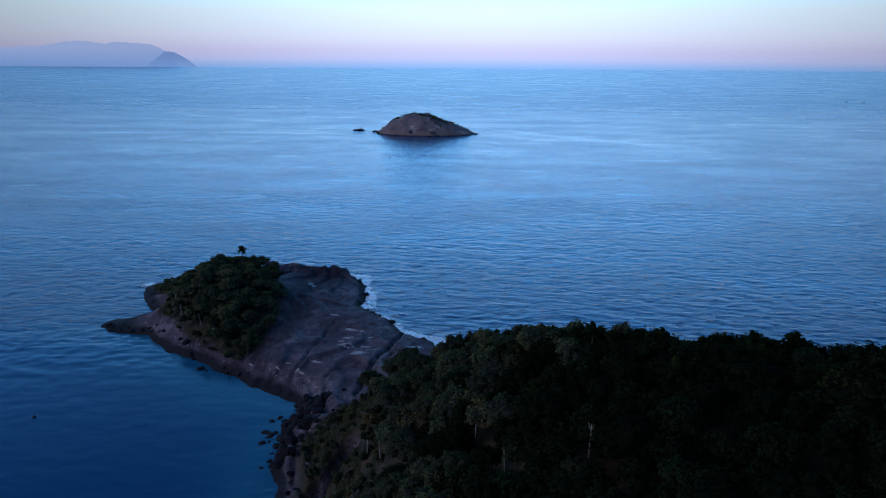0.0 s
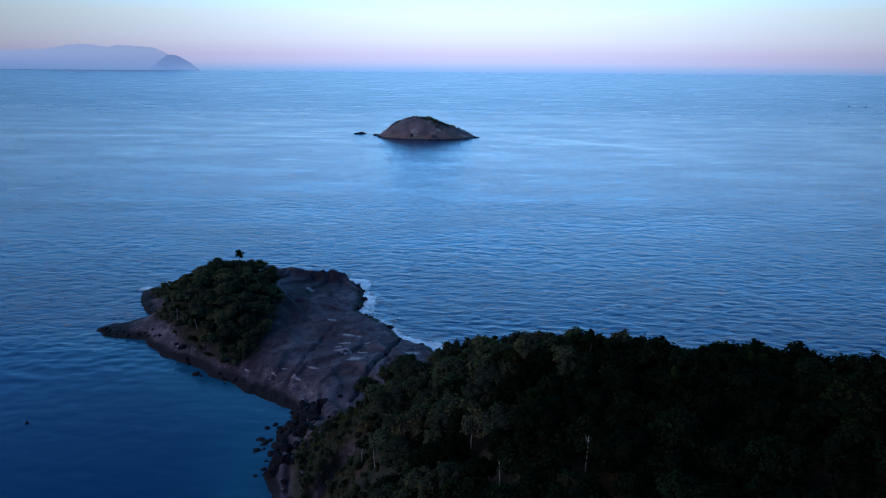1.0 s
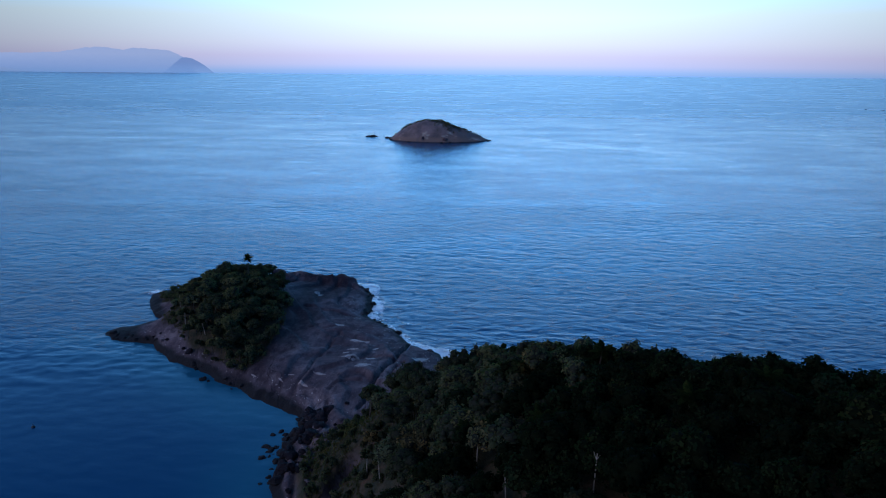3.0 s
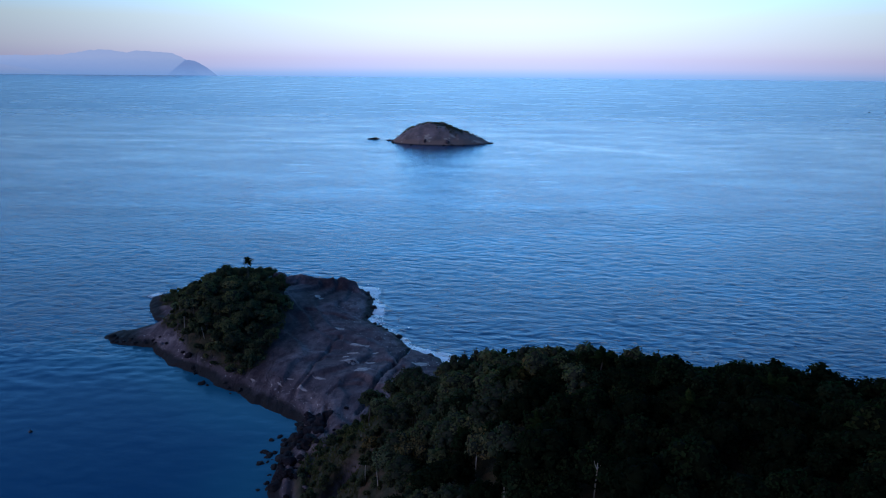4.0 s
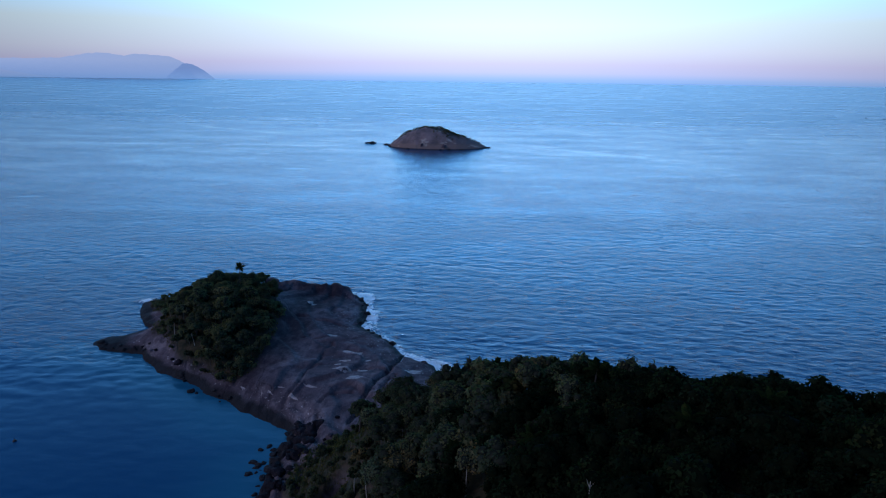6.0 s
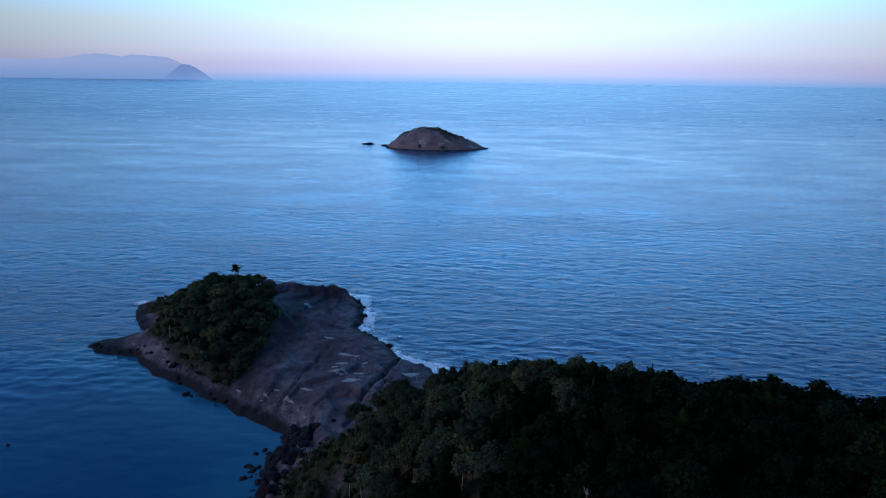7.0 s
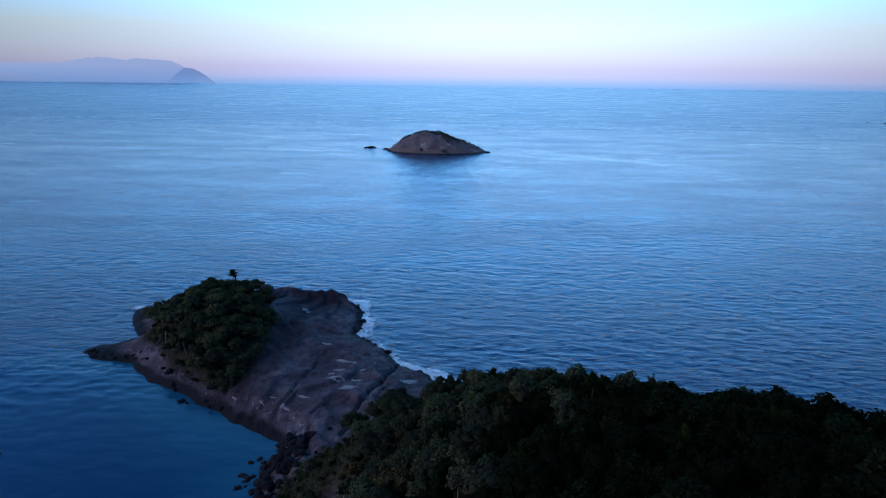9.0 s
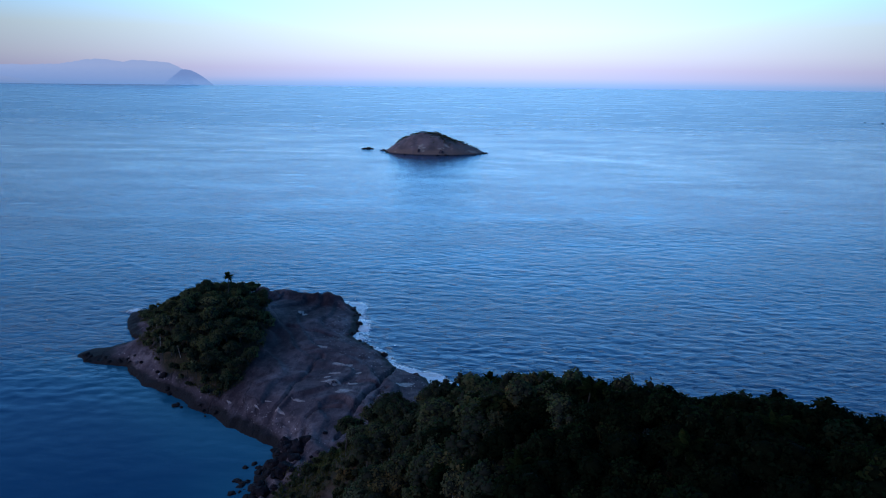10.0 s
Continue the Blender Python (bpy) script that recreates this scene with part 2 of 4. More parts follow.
def sea_material():
    m, n, l, b = material("sea_water")

    def calc(op, a, c, clamp=False):
        q = n.new("ShaderNodeMath")
        q.operation, q.use_clamp = op, clamp
        for i, v in enumerate((a, c)):
            if isinstance(v, (int, float)):
                q.inputs[i].default_value = v
            else:
                l.new(v, q.inputs[i])
        return q.outputs[0]

    off = n.new("ShaderNodeSeparateXYZ")
    l.new(place(n, l), off.inputs[0])
    east, north = off.outputs["X"], off.outputs["Y"]
    swell = grain(n, l, place(n, l, (0.06, 0.17, 1), 8), 1.0, 3.0)
    chop = grain(n, l, place(n, l, (0.25, 0.50, 1), 12), 1.0, 6.0, 0.62)
    # short steep wavelets in bunches, with their crests across the wind
    crest = grain(n, l, place(n, l, (0.24, 0.80, 1), 8), 1.0, 2.0, 0.5)
    bunch = grain(n, l, place(n, l, (0.012, 0.030, 1), 5), 1.0, 4.0, 0.6)
    shelter = attribute(n, l, "lee")
    steep = calc("MULTIPLY", span(n, l, crest, 0.60, 0.66), span(n, l, bunch, 0.40, 0.60, 0.3, 1.0))
    steep = calc("MULTIPLY", steep, span(n, l, shelter, 0.0, 0.6, 1.0, 0.0))
    # single steeper crests standing out of the ripples
    lone = grain(n, l, place(n, l, (0.10, 0.42, 1), 6), 1.0, 3.0, 0.55)
    lone = calc("MULTIPLY", span(n, l, lone, 0.62, 0.70), span(n, l, shelter, 0.0, 0.6, 1.0, 0.0))
    slick = grain(n, l, place(n, l, (0.007, 0.018, 1), 4), 1.0, 4.0, 0.6)
    lane = grain(n, l, place(n, l, (0.020, 0.060, 1), 6), 1.0, 5.0, 0.6)
    streak = span(n, l, lane, 0.60, 0.68)
    # the long smooth lines of the current, before the island and trailing from it
    wander = span(n, l, grain(n, l, place(n, l, (0.010, 0.010, 1)), 1.0, 5.0), 0.0, 1.0, -34.0, 34.0)
    for y0, slope, x0, x1, wide in ((884.0, 0.03, -900.0, -420.0, 9.0), (914.0, -0.02, -450.0, -140.0, 6.0), (975.0, -0.75, 25.0, 280.0, 26.0), (1190.0, -0.60, -540.0, -340.0, 8.0)):
        line = calc("ADD", calc("MULTIPLY", calc("SUBTRACT", east, x0), slope), y0)
        line = calc("ABSOLUTE", calc("ADD", calc("SUBTRACT", north, line), wander), 0.0)
        run = calc("MULTIPLY", span(n, l, east, x0, x0 + 40.0), span(n, l, east, x1, x1 - 60.0))
        streak = calc("MAXIMUM", streak, calc("MULTIPLY", calc("MULTIPLY", span(n, l, line, wide, 0.0), run), span(n, l, lane, 0.36, 0.58, 0.1, 0.9)))
    rough = calc("ADD", span(n, l, slick, 0.35, 0.65, 0.15, 0.09), span(n, l, north, 250.0, 1500.0, 0.0, 0.17))
    rough = calc("SUBTRACT", rough, calc("MULTIPLY", streak, 0.12), True)
    l.new(rough, b.inputs["Roughness"])
    b.inputs["IOR"].default_value = 1.333
    foam = attribute(n, l, "foam")
    froth = grain(n, l, place(n, l, (1, 1.5, 1), 20), 0.7, 8.0, 0.72)
    white = span(n, l, calc("ADD", foam, span(n, l, froth, 0.36, 0.64, 0.0, 0.62)), 0.80, 0.92)
    water = blend(n, l, attribute(n, l, "shallow"), (0.006, 0.074, 0.170), (0.016, 0.140, 0.225))
    l.new(blend(n, l, white, water, (0.95, 0.95, 0.95)), b.inputs["Base Color"])
    calm = calc("MULTIPLY", calc("SUBTRACT", 1.0, calc("MULTIPLY", streak, 0.6)), calc("SUBTRACT", 1.0, shelter))
    last = None
    for height, deep, out in ((swell, 0.34, 2100.0), (calc("MULTIPLY", chop, span(n, l, slick, 0.40, 0.62, 1.0, 0.45)), 0.34, 2100.0), (steep, 0.55, 2600.0), (lone, 0.4, 3200.0)):
        bump = n.new("ShaderNodeBump")
        bump.inputs["Distance"].default_value = deep
        l.new(height, bump.inputs["Height"])
        l.new(calc("MULTIPLY", span(n, l, north, 300.0, out, 1.0, 0.0), calm), bump.inputs["Strength"])
        if last is not None:
            l.new(last, bump.inputs["Normal"])
        last = bump.outputs[0]
    l.new(last, b.inputs["Normal"])
    return m


def rock_material(name, tone=(1, 1, 1), tide=True, grown=False):
    m, n, l, b = material(name)
    where = place(n, l)
    big = grain(n, l, where, 0.07, 5.0, 0.6)
    fine = grain(n, l, where, 1.3, 8.0, 0.65)
    streak = grain(n, l, place(n, l, (0.30, 0.08, 0.2), 35), 1.0, 5.0, 0.6)
    c = ramped(n, l, big, (0.36, (0.085, 0.059, 0.066)), (0.50, (0.165, 0.119, 0.126)), (0.64, (0.295, 0.224, 0.228)))
    c = blend(n, l, span(n, l, streak, 0.52, 0.74, 0.0, 0.5), c, (0.34, 0.28, 0.29))
    c = blend(n, l, span(n, l, fine, 0.30, 0.75, 0.0, 0.6), c, (0.090, 0.068, 0.080), "MIX")
    mottle = grain(n, l, place(n, l, (0.30, 0.22, 0.3), 25), 1.0, 7.0, 0.7)
    c = blend(n, l, span(n, l, mottle, 0.54, 0.38, 0.0, 0.85), c, (0.058, 0.044, 0.054))
    bent = n.new("ShaderNodeVectorMath")
    bent.operation = "MULTIPLY_ADD"
    warp = n.new("ShaderNodeTexNoise")
    warp.inputs["Scale"].default_value, warp.inputs["Detail"].default_value = 0.12, 4.0
    l.new(where, warp.inputs["Vector"])
    l.new(warp.outputs["Color"], bent.inputs[0])
    bent.inputs[1].default_value = (5, 5, 5)
    l.new(place(n, l, (1.0, 0.45, 0.6), 30), bent.inputs[2])
    v1 = n.new("ShaderNodeTexVoronoi")
    v1.feature = "DISTANCE_TO_EDGE"
    v1.inputs["Scale"].default_value = 0.034
    l.new(bent.outputs[0], v1.inputs["Vector"])
    split = span(n, l, v1.outputs["Distance"], 0.0, 0.012)
    c = blend(n, l, span(n, l, split, 0.0, 1.0, 0.2, 0.0), c, (0.018, 0.014, 0.015))
    lichen = grain(n, l, where, 1.0, 5.0, 0.7)
    c = blend(n, l, span(n, l, lichen, 0.68, 0.73, 0.0, 0.8), c, (0.66, 0.55, 0.50))
    g = n.new("ShaderNodeNewGeometry")
    s = n.new("ShaderNodeSeparateXYZ")
    l.new(g.outputs["Position"], s.inputs[0])
    if tide:
        flecks = grain(n, l, place(n, l, (1.3, 0.8, 2.6), -38), 1.0, 4.0, 0.55)
        rise = n.new("ShaderNodeMath")
        rise.operation = "MULTIPLY"
        l.new(span(n, l, s.outputs["Z"], 1.6, 2.6), rise.inputs[0])
        l.new(span(n, l, s.outputs["Z"], 6.0, 3.8), rise.inputs[1])
        some = n.new("ShaderNodeMath")
        some.operation = "MULTIPLY"
        l.new(rise.outputs[0], some.inputs[0])
        l.new(span(n, l, flecks, 0.635, 0.69), some.inputs[1])
        c = blend(n, l, some.outputs[0], c, (0.66, 0.57, 0.53))
    c = blend(n, l, 1.0, c, tone, "MULTIPLY")
    if tide:
        add = n.new("ShaderNodeMath")
        add.operation = "MULTIPLY_ADD"
        l.new(mottle, add.inputs[0])
        add.inputs[1].default_value = -2.6
        l.new(s.outputs["Z"], add.inputs[2])
        wet = span(n, l, add.outputs[0], 1.25, 0.35)
        c = blend(n, l, wet, c, (0.022, 0.019, 0.020))
        l.new(span(n, l, wet, 0.0, 1.0, 0.88, 0.75), b.inputs["Roughness"])
    else:
        b.inputs["Roughness"].default_value = 0.88
    if grown:
        # the rock beside the thicket is darker, unevenly with the mottle
        dark_share = n.new("ShaderNodeMath")
        dark_share.operation = "MULTIPLY"
        l.new(attribute(n, l, "dark_rock"), dark_share.inputs[0])
        l.new(span(n, l, mottle, 0.70, 0.42, 0.5, 0.95), dark_share.inputs[1])
        c = blend(n, l, dark_share.outputs[0], c, (0.042, 0.028, 0.034))
        veg = attribute(n, l, "growth")
        earth = ramped(n, l, grain(n, l, where, 0.35, 6.0, 0.65), (0.30, (0.026, 0.027, 0.016)), (0.50, (0.050, 0.044, 0.024)),
                       (0.70, (0.105, 0.064, 0.042)))
        c = blend(n, l, veg, c, earth)
    b.inputs["Specular IOR Level"].default_value = 0.15
    l.new(c, b.inputs["Base Color"])
    low = bumped(n, l, None, big, 1.0, 0.6)
    low = bumped(n, l, None, split, 0.3, 0.6, low)
    low = bumped(n, l, None, mottle, 0.7, 0.9, low)
    bumped(n, l, b, fine, 0.35, 0.9, low)
    return m


def leaf_material(name, dark, light, brown):
    m, n, l, b = material(name)
    info = n.new("ShaderNodeObjectInfo")
    g = n.new("ShaderNodeNewGeometry")
    c = ramped(n, l, g.outputs["Random Per Island"], (0.0, dark), (0.75, light), (1.0, brown))
    both_tones = n.new("ShaderNodeMath")
    both_tones.operation = "ADD"
    l.new(info.outputs["Random"], both_tones.inputs[0])
    l.new(attribute(n, l, "tone"), both_tones.inputs[1])
    part_tone = n.new("ShaderNodeMath")
    part_tone.operation = "FRACT"
    l.new(both_tones.outputs[0], part_tone.inputs[0])
    tree = ramped(n, l, part_tone.outputs[0], (0.0, (0.42, 0.48, 0.48)), (0.45, (0.80, 0.88, 0.82)), (0.8, (1.30, 1.25, 1.0)), (0.90, (1.2, 1.2, 1.0)), (0.93, (1.4, 1.5, 1.5)), (0.96, (1.4, 1.5, 1.45)), (0.975, (1.6, 1.25, 1.0)), (1.0, (1.5, 1.15, 0.9)))
    patch = grain(n, l, place(n, l), 0.16, 3.0)
    c = blend(n, l, 1.0, c, tree, "MULTIPLY")
    c = blend(n, l, 1.0, c, ramped(n, l, patch, (0.3, (0.66, 0.76, 0.76)), (0.58, (1.05, 1.05, 0.95)), (0.70, (1.6, 1.28, 1.0))), "MULTIPLY")
    l.new(c, b.inputs["Base Color"])
    b.inputs["Roughness"].default_value = 0.55
    b.inputs["Specular IOR Level"].default_value = 0.0
    through_light = n.new("ShaderNodeBsdfTranslucent")
    l.new(blend(n, l, 1.0, c, (1.5, 1.6, 1.0), "MULTIPLY"), through_light.inputs["Color"])
    mixed = n.new("ShaderNodeMixShader")
    mixed.inputs[0].default_value = 0.4
    l.new(b.outputs[0], mixed.inputs[1])
    l.new(through_light.outputs[0], mixed.inputs[2])
    l.new(mixed.outputs[0], n["Material Output"].inputs["Surface"])
    return m


def bark_material(name, dark, light):
    m, n, l, b = material(name)
    t = n.new("ShaderNodeTexCoord")
    mp = n.new("ShaderNodeMapping")
    mp.inputs["Scale"].default_value = (9, 9, 1.5)
    l.new(t.outputs["Object"], mp.inputs["Vector"])
    v = grain(n, l, mp.outputs[0], 1.0, 5.0, 0.65)
    l.new(ramped(n, l, v, (0.3, dark), (0.7, light)), b.inputs["Base Color"])
    b.inputs["Roughness"].default_value = 0.9
    bumped(n, l, b, v, 0.04)
    return m


def plain(name, colour, rough=0.6):
    m, n, l, b = material(name)
    v = grain(n, l, place(n, l), 3.0, 5.0)
    l.new(blend(n, l, span(n, l, v, 0.3, 0.7, 0.0, 0.4), colour, tuple(0.6 * k for k in colour)), b.inputs["Base Color"])
    b.inputs["Roughness"].default_value = rough
    return m


SEA = sea_material()
GROUND = rock_material("headland_rock_and_soil", grown=True)
ROCK = rock_material("boulder_rock")
WET_ROCK = rock_material("wet_boulder_rock", (0.11, 0.11, 0.13))
# darker than OLIVE, so that it also carries the dim side of the hill
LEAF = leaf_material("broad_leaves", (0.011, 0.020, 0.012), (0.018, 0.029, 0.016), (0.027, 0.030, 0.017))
# dark fill of the crowns: the shade between the leaves put into colour
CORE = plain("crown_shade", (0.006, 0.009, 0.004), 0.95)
SCRUB_SHADE = plain("scrub_shade", (0.030, 0.032, 0.022), 0.95)
for m in (CORE, SCRUB_SHADE):
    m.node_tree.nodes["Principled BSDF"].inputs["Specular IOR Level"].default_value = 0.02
FROND = leaf_material("palm_fronds", (0.013, 0.022, 0.010), (0.022, 0.034, 0.014), (0.032, 0.034, 0.015))
BARK = bark_material("grey_bark", (0.035, 0.028, 0.023), (0.10, 0.084, 0.068))
PALE_BARK = bark_material("pale_bark", (0.22, 0.19, 0.155), (0.46, 0.41, 0.35))
SCRUB = leaf_material("scrub_leaves", (0.092, 0.100, 0.064), (0.112, 0.118, 0.072), (0.148, 0.122, 0.078))
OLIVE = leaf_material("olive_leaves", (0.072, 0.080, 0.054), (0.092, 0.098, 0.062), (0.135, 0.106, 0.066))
ISLAND_SCRUB = leaf_material("island_scrub_leaves", (0.085, 0.080, 0.060), (0.105, 0.098, 0.072), (0.130, 0.108, 0.084))
GRASS = leaf_material("dry_grass", (0.045, 0.047, 0.022), (0.080, 0.074, 0.036), (0.150, 0.115, 0.065))


# ---- mesh helpers ----
def mesh_of(name, verts, faces, mats, smooth_shade=False, face_mats=None, normals=None):
    me = bpy.data.meshes.new(name)
    me.from_pydata([tuple(v) for v in verts] if isinstance(verts, list) else verts.tolist(), [], faces if isinstance(faces, list) else faces.tolist())
    for mt in mats:
        me.materials.append(mt)
    if smooth_shade:
        me.polygons.foreach_set("use_smooth", [True] * len(me.polygons))
    if face_mats is not None:
        me.polygons.foreach_set("material_index", face_mats)
    me.update()
    if normals is not None:
        me.normals_split_custom_set_from_vertices(normals.tolist())
    return me


def child(name, me, parent, label="", at=None):
    ob = new(name, me)
    ob.parent = parent
    if at is not None:
        ob.matrix_basis = at
    return tagged(ob, label)


def grid_faces(nx, ny):
    i = np.arange(nx - 1)[:, None] * ny + np.arange(ny - 1)[None, :]
    return np.stack([i, i + ny, i + ny + 1, i + 1], -1).reshape(-1, 4)


def put_attribute(me, name, values):
    a = me.attributes.new(name, "FLOAT", "POINT")
    a.data.foreach_set("value", np.asarray(values, np.float32).ravel())


# ---- setting: sea, ground, far land ----
def stretch(lo, hi, a, b, fine, growth=1.12):
    """Grid lines from lo to hi, fine metres apart between a and b and wider beyond."""
    mid = list(np.arange(a, b + fine, fine))
    up, step = [mid[-1]], fine
    while up[-1] < hi:
        step *= growth
        up.append(min(up[-1] + step, hi))
    down, step = [mid[0]], fine
    while down[-1] > lo:
        step *= growth
        down.append(max(down[-1] - step, lo))
    return np.array(down[:0:-1] + mid + up[1:])


STREAKS = ((-37, 266.5, 7.0, -14), (-29.5, 264, 3.0, -20), (-187, 279.5, 2.6, 0), (-56, 318, 4.0, -30), (-49, 303, 3.0, -50), (-16, 249, 4.0, -25), (-41, 268, 3.0, -60))


def build_sea():
    xs, ys = stretch(-4600, 4600, -305, 325, 1.8, 1.2), stretch(-2500, SEA_EDGE, 132, 550, 0.92, 1.12)
    x, y = np.meshgrid(xs, ys, indexing="ij")
    near = smooth(555, 470, y) * smooth(325, 280, np.abs(x - 10))
    a, b = 0.93 * x - 0.36 * y, 0.36 * x + 0.93 * y
    calm = smooth(0.25, -0.35, fbm(x * 0.35, y, 90, 3, 40.0)) * 0.5 + 0.5
    lee = 1 - 0.65 * smooth(-20, -60, x) * smooth(235, 190, y)
    z = near * calm * lee * (0.06 * fbm(a * 0.42, b, 4.4, 1) + 0.185 * fbm(a * 0.7, b, 2.0, 1, 4.0) + 0.07 * fbm(a * 0.8, b, 1.5, 1, 9.0))
    d = -shore_distance(x, y)
    # the swell breaks on the side that faces the open sea
    open_side = smooth(-8, 8, (x + 60) * 0.75 + (y - 275) * 0.66 + 22)
    back_side = smooth(296, 306, y) * 0.8
    spots = 0.5 + 0.5 * fbm(x, y, 22, 2, 12.0)
    surge = 2.2 * np.exp(-(((x + 10) / 11) ** 2 + ((y - 234) / 10) ** 2)) + 1.6 * np.exp(-(((x + 58) / 15) ** 2 + ((y - 312) / 8) ** 2)) + 0.9 * np.exp(-(((x + 157) / 6) ** 2 + ((y - 295) / 6) ** 2)) + 1.3 * np.exp(-(((x + 45) / 5) ** 2 + ((y - 278) / 12) ** 2))
    foam = np.maximum(open_side, back_side) * smooth(5, 0.0, d) * (0.16 + 0.45 * spots) + 0.45 * open_side * smooth(2.6, 0.8, d) * (0.3 + spots) + 1.0 * surge * smooth(9.5, 1, d)
    lee = smooth(1.4, 0.0, np.abs(d)) * 0.15
    foam = np.where(d > -6, np.maximum(foam, lee), 0) * (0.75 + 0.75 * fbm(x, y, 5, 3, 50.0)) * smooth(170, 190, y)
    foam = np.minimum(1.15 * foam, 0.64 + 0.2 * np.minimum(surge, 1))
    for fx, fy, long, turn in STREAKS:
        c, q = math.cos(radians(turn)), math.sin(radians(turn))
        u, v = c * (x - fx) + q * (y - fy), c * (y - fy) - q * (x - fx)
        foam = np.maximum(foam, 0.5 * np.exp(-(u / long) ** 2 - ((v + 0.6 * fbm(x, y, 6, 2, 71.0)) / 1.1) ** 2))
    z = z + 0.5 * foam * near
    me = mesh_of("sea", np.stack([x, y, z], -1).reshape(-1, 3), grid_faces(len(xs), len(ys)), [SEA], True)
    put_attribute(me, "foam", foam)
    put_attribute(me, "lee", 0.85 * smooth(-35, -65, x) * smooth(-330, -200, x) * smooth(258, 205, y))
    put_attribute(me, "shallow", smooth(34, 3, d + 8 * fbm(x, y, 24, 3, 60.0)) * smooth(-30, -62, x) * smooth(260, 235, y))
    tagged(new("water_sea", me), "dusk-blue open sea with small wind ripples and foam", "sea", kind="structure")


def build_ground():
    xs, ys = stretch(-166, 180, -160, -8, 0.7, 1.05), stretch(-120, 322, 118, 318, 0.7, 1.05)
    x, y = np.meshgrid(xs, ys, indexing="ij")
    z = land(x, y)
    growth = np.maximum(np.maximum(scrub_mask(x, y), 0.9 * low_mask(x, y)), 1 - smooth(-6, 2, hill_side(x, y) + 8 * smooth(170, 184, y) + 2.5 * fbm(x, y, 6, 3, 3.0)))
    growth = growth * smooth(3.5, 7, shore_distance(x, y) + 3 * fbm(x, y, 6, 2, 13.0)) * smooth(1.5, 4.0, line_distance(x, y, CLEFT))
    faces = grid_faces(len(xs), len(ys))
    flat = z.ravel()
    faces = faces[(flat[faces] > -4.0).any(1)]
    me = mesh_of("ground", np.stack([x, y, z], -1).reshape(-1, 3), faces, [GROUND], True)
    put_attribute(me, "growth", growth)
    put_attribute(me, "dark_rock", film_mask(x, y))
    tagged(new("ground", me), "dark purple-grey rock headland and earthy forested hill rising from the sea", "ground", kind="structure")


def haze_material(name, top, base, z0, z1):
    """Far land with the haze painted in: it glows in the haze's colour and fades out over the water."""
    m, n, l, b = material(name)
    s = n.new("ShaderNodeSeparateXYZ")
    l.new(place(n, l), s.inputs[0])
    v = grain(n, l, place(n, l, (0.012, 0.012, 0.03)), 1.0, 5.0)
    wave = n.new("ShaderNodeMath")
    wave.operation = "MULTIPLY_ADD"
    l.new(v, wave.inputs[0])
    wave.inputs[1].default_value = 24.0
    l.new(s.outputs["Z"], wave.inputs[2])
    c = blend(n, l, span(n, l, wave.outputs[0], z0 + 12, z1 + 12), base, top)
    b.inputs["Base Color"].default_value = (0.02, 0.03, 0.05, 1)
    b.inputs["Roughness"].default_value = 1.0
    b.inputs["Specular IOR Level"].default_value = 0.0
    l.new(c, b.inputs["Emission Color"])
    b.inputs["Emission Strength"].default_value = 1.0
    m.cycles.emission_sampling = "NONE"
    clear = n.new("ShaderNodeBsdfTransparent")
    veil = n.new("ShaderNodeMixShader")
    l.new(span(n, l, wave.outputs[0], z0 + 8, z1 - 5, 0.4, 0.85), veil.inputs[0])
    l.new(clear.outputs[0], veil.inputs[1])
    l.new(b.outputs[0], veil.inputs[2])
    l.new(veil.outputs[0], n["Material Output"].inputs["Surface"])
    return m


def build_far_land():
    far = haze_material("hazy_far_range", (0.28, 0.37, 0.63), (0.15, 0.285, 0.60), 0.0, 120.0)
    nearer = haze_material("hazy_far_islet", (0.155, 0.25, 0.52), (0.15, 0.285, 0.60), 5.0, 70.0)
    xs, ys = np.linspace(-4560, -2155, 260), np.linspace(4895, 4985, 14)
    x, y = np.meshgrid(xs, ys, indexing="ij")
    crest = np.interp(xs, [-4560, -3894, -3633, -3414, -3193, -3060, -2971, -2893, -2757, -2693, -2620, -2501, -2352, -2310, -2246, -2169],
                      [104, 116, 128, 125, 134, 152, 168, 171, 161, 152, 166, 158, 152, 131, 104, 0])[:, None]
    prof = smooth(4895, 4938, y) * smooth(4985, 4942, y)
    z = (crest + 40) * prof + prof * (6 * fbm(x, y * 0.2, 70, 4, 6.0) + 4 * fbm(x, y * 0.2, 26, 3, 2.0)) - 40
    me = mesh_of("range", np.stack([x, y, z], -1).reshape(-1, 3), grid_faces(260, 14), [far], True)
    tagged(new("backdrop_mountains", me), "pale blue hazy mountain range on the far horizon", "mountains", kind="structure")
    u, v = np.meshgrid(np.linspace(-1, 1, 50), np.linspace(-1, 1, 24), indexing="ij")
    prof = np.interp(u, [-1, -0.72, -0.45, -0.18, -0.05, 0.12, 0.33, 0.58, 0.85, 1], [0, 0.35, 0.68, 0.97, 1, 0.97, 0.83, 0.58, 0.25, 0])
    z = 142 * prof * np.sqrt(np.clip(1 - v * v, 0, 1)) + 5 * fbm(u * 150, v * 60, 26, 4) * prof - 40
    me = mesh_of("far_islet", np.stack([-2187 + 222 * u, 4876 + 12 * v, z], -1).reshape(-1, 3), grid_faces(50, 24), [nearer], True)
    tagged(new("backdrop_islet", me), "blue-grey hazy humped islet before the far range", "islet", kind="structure")


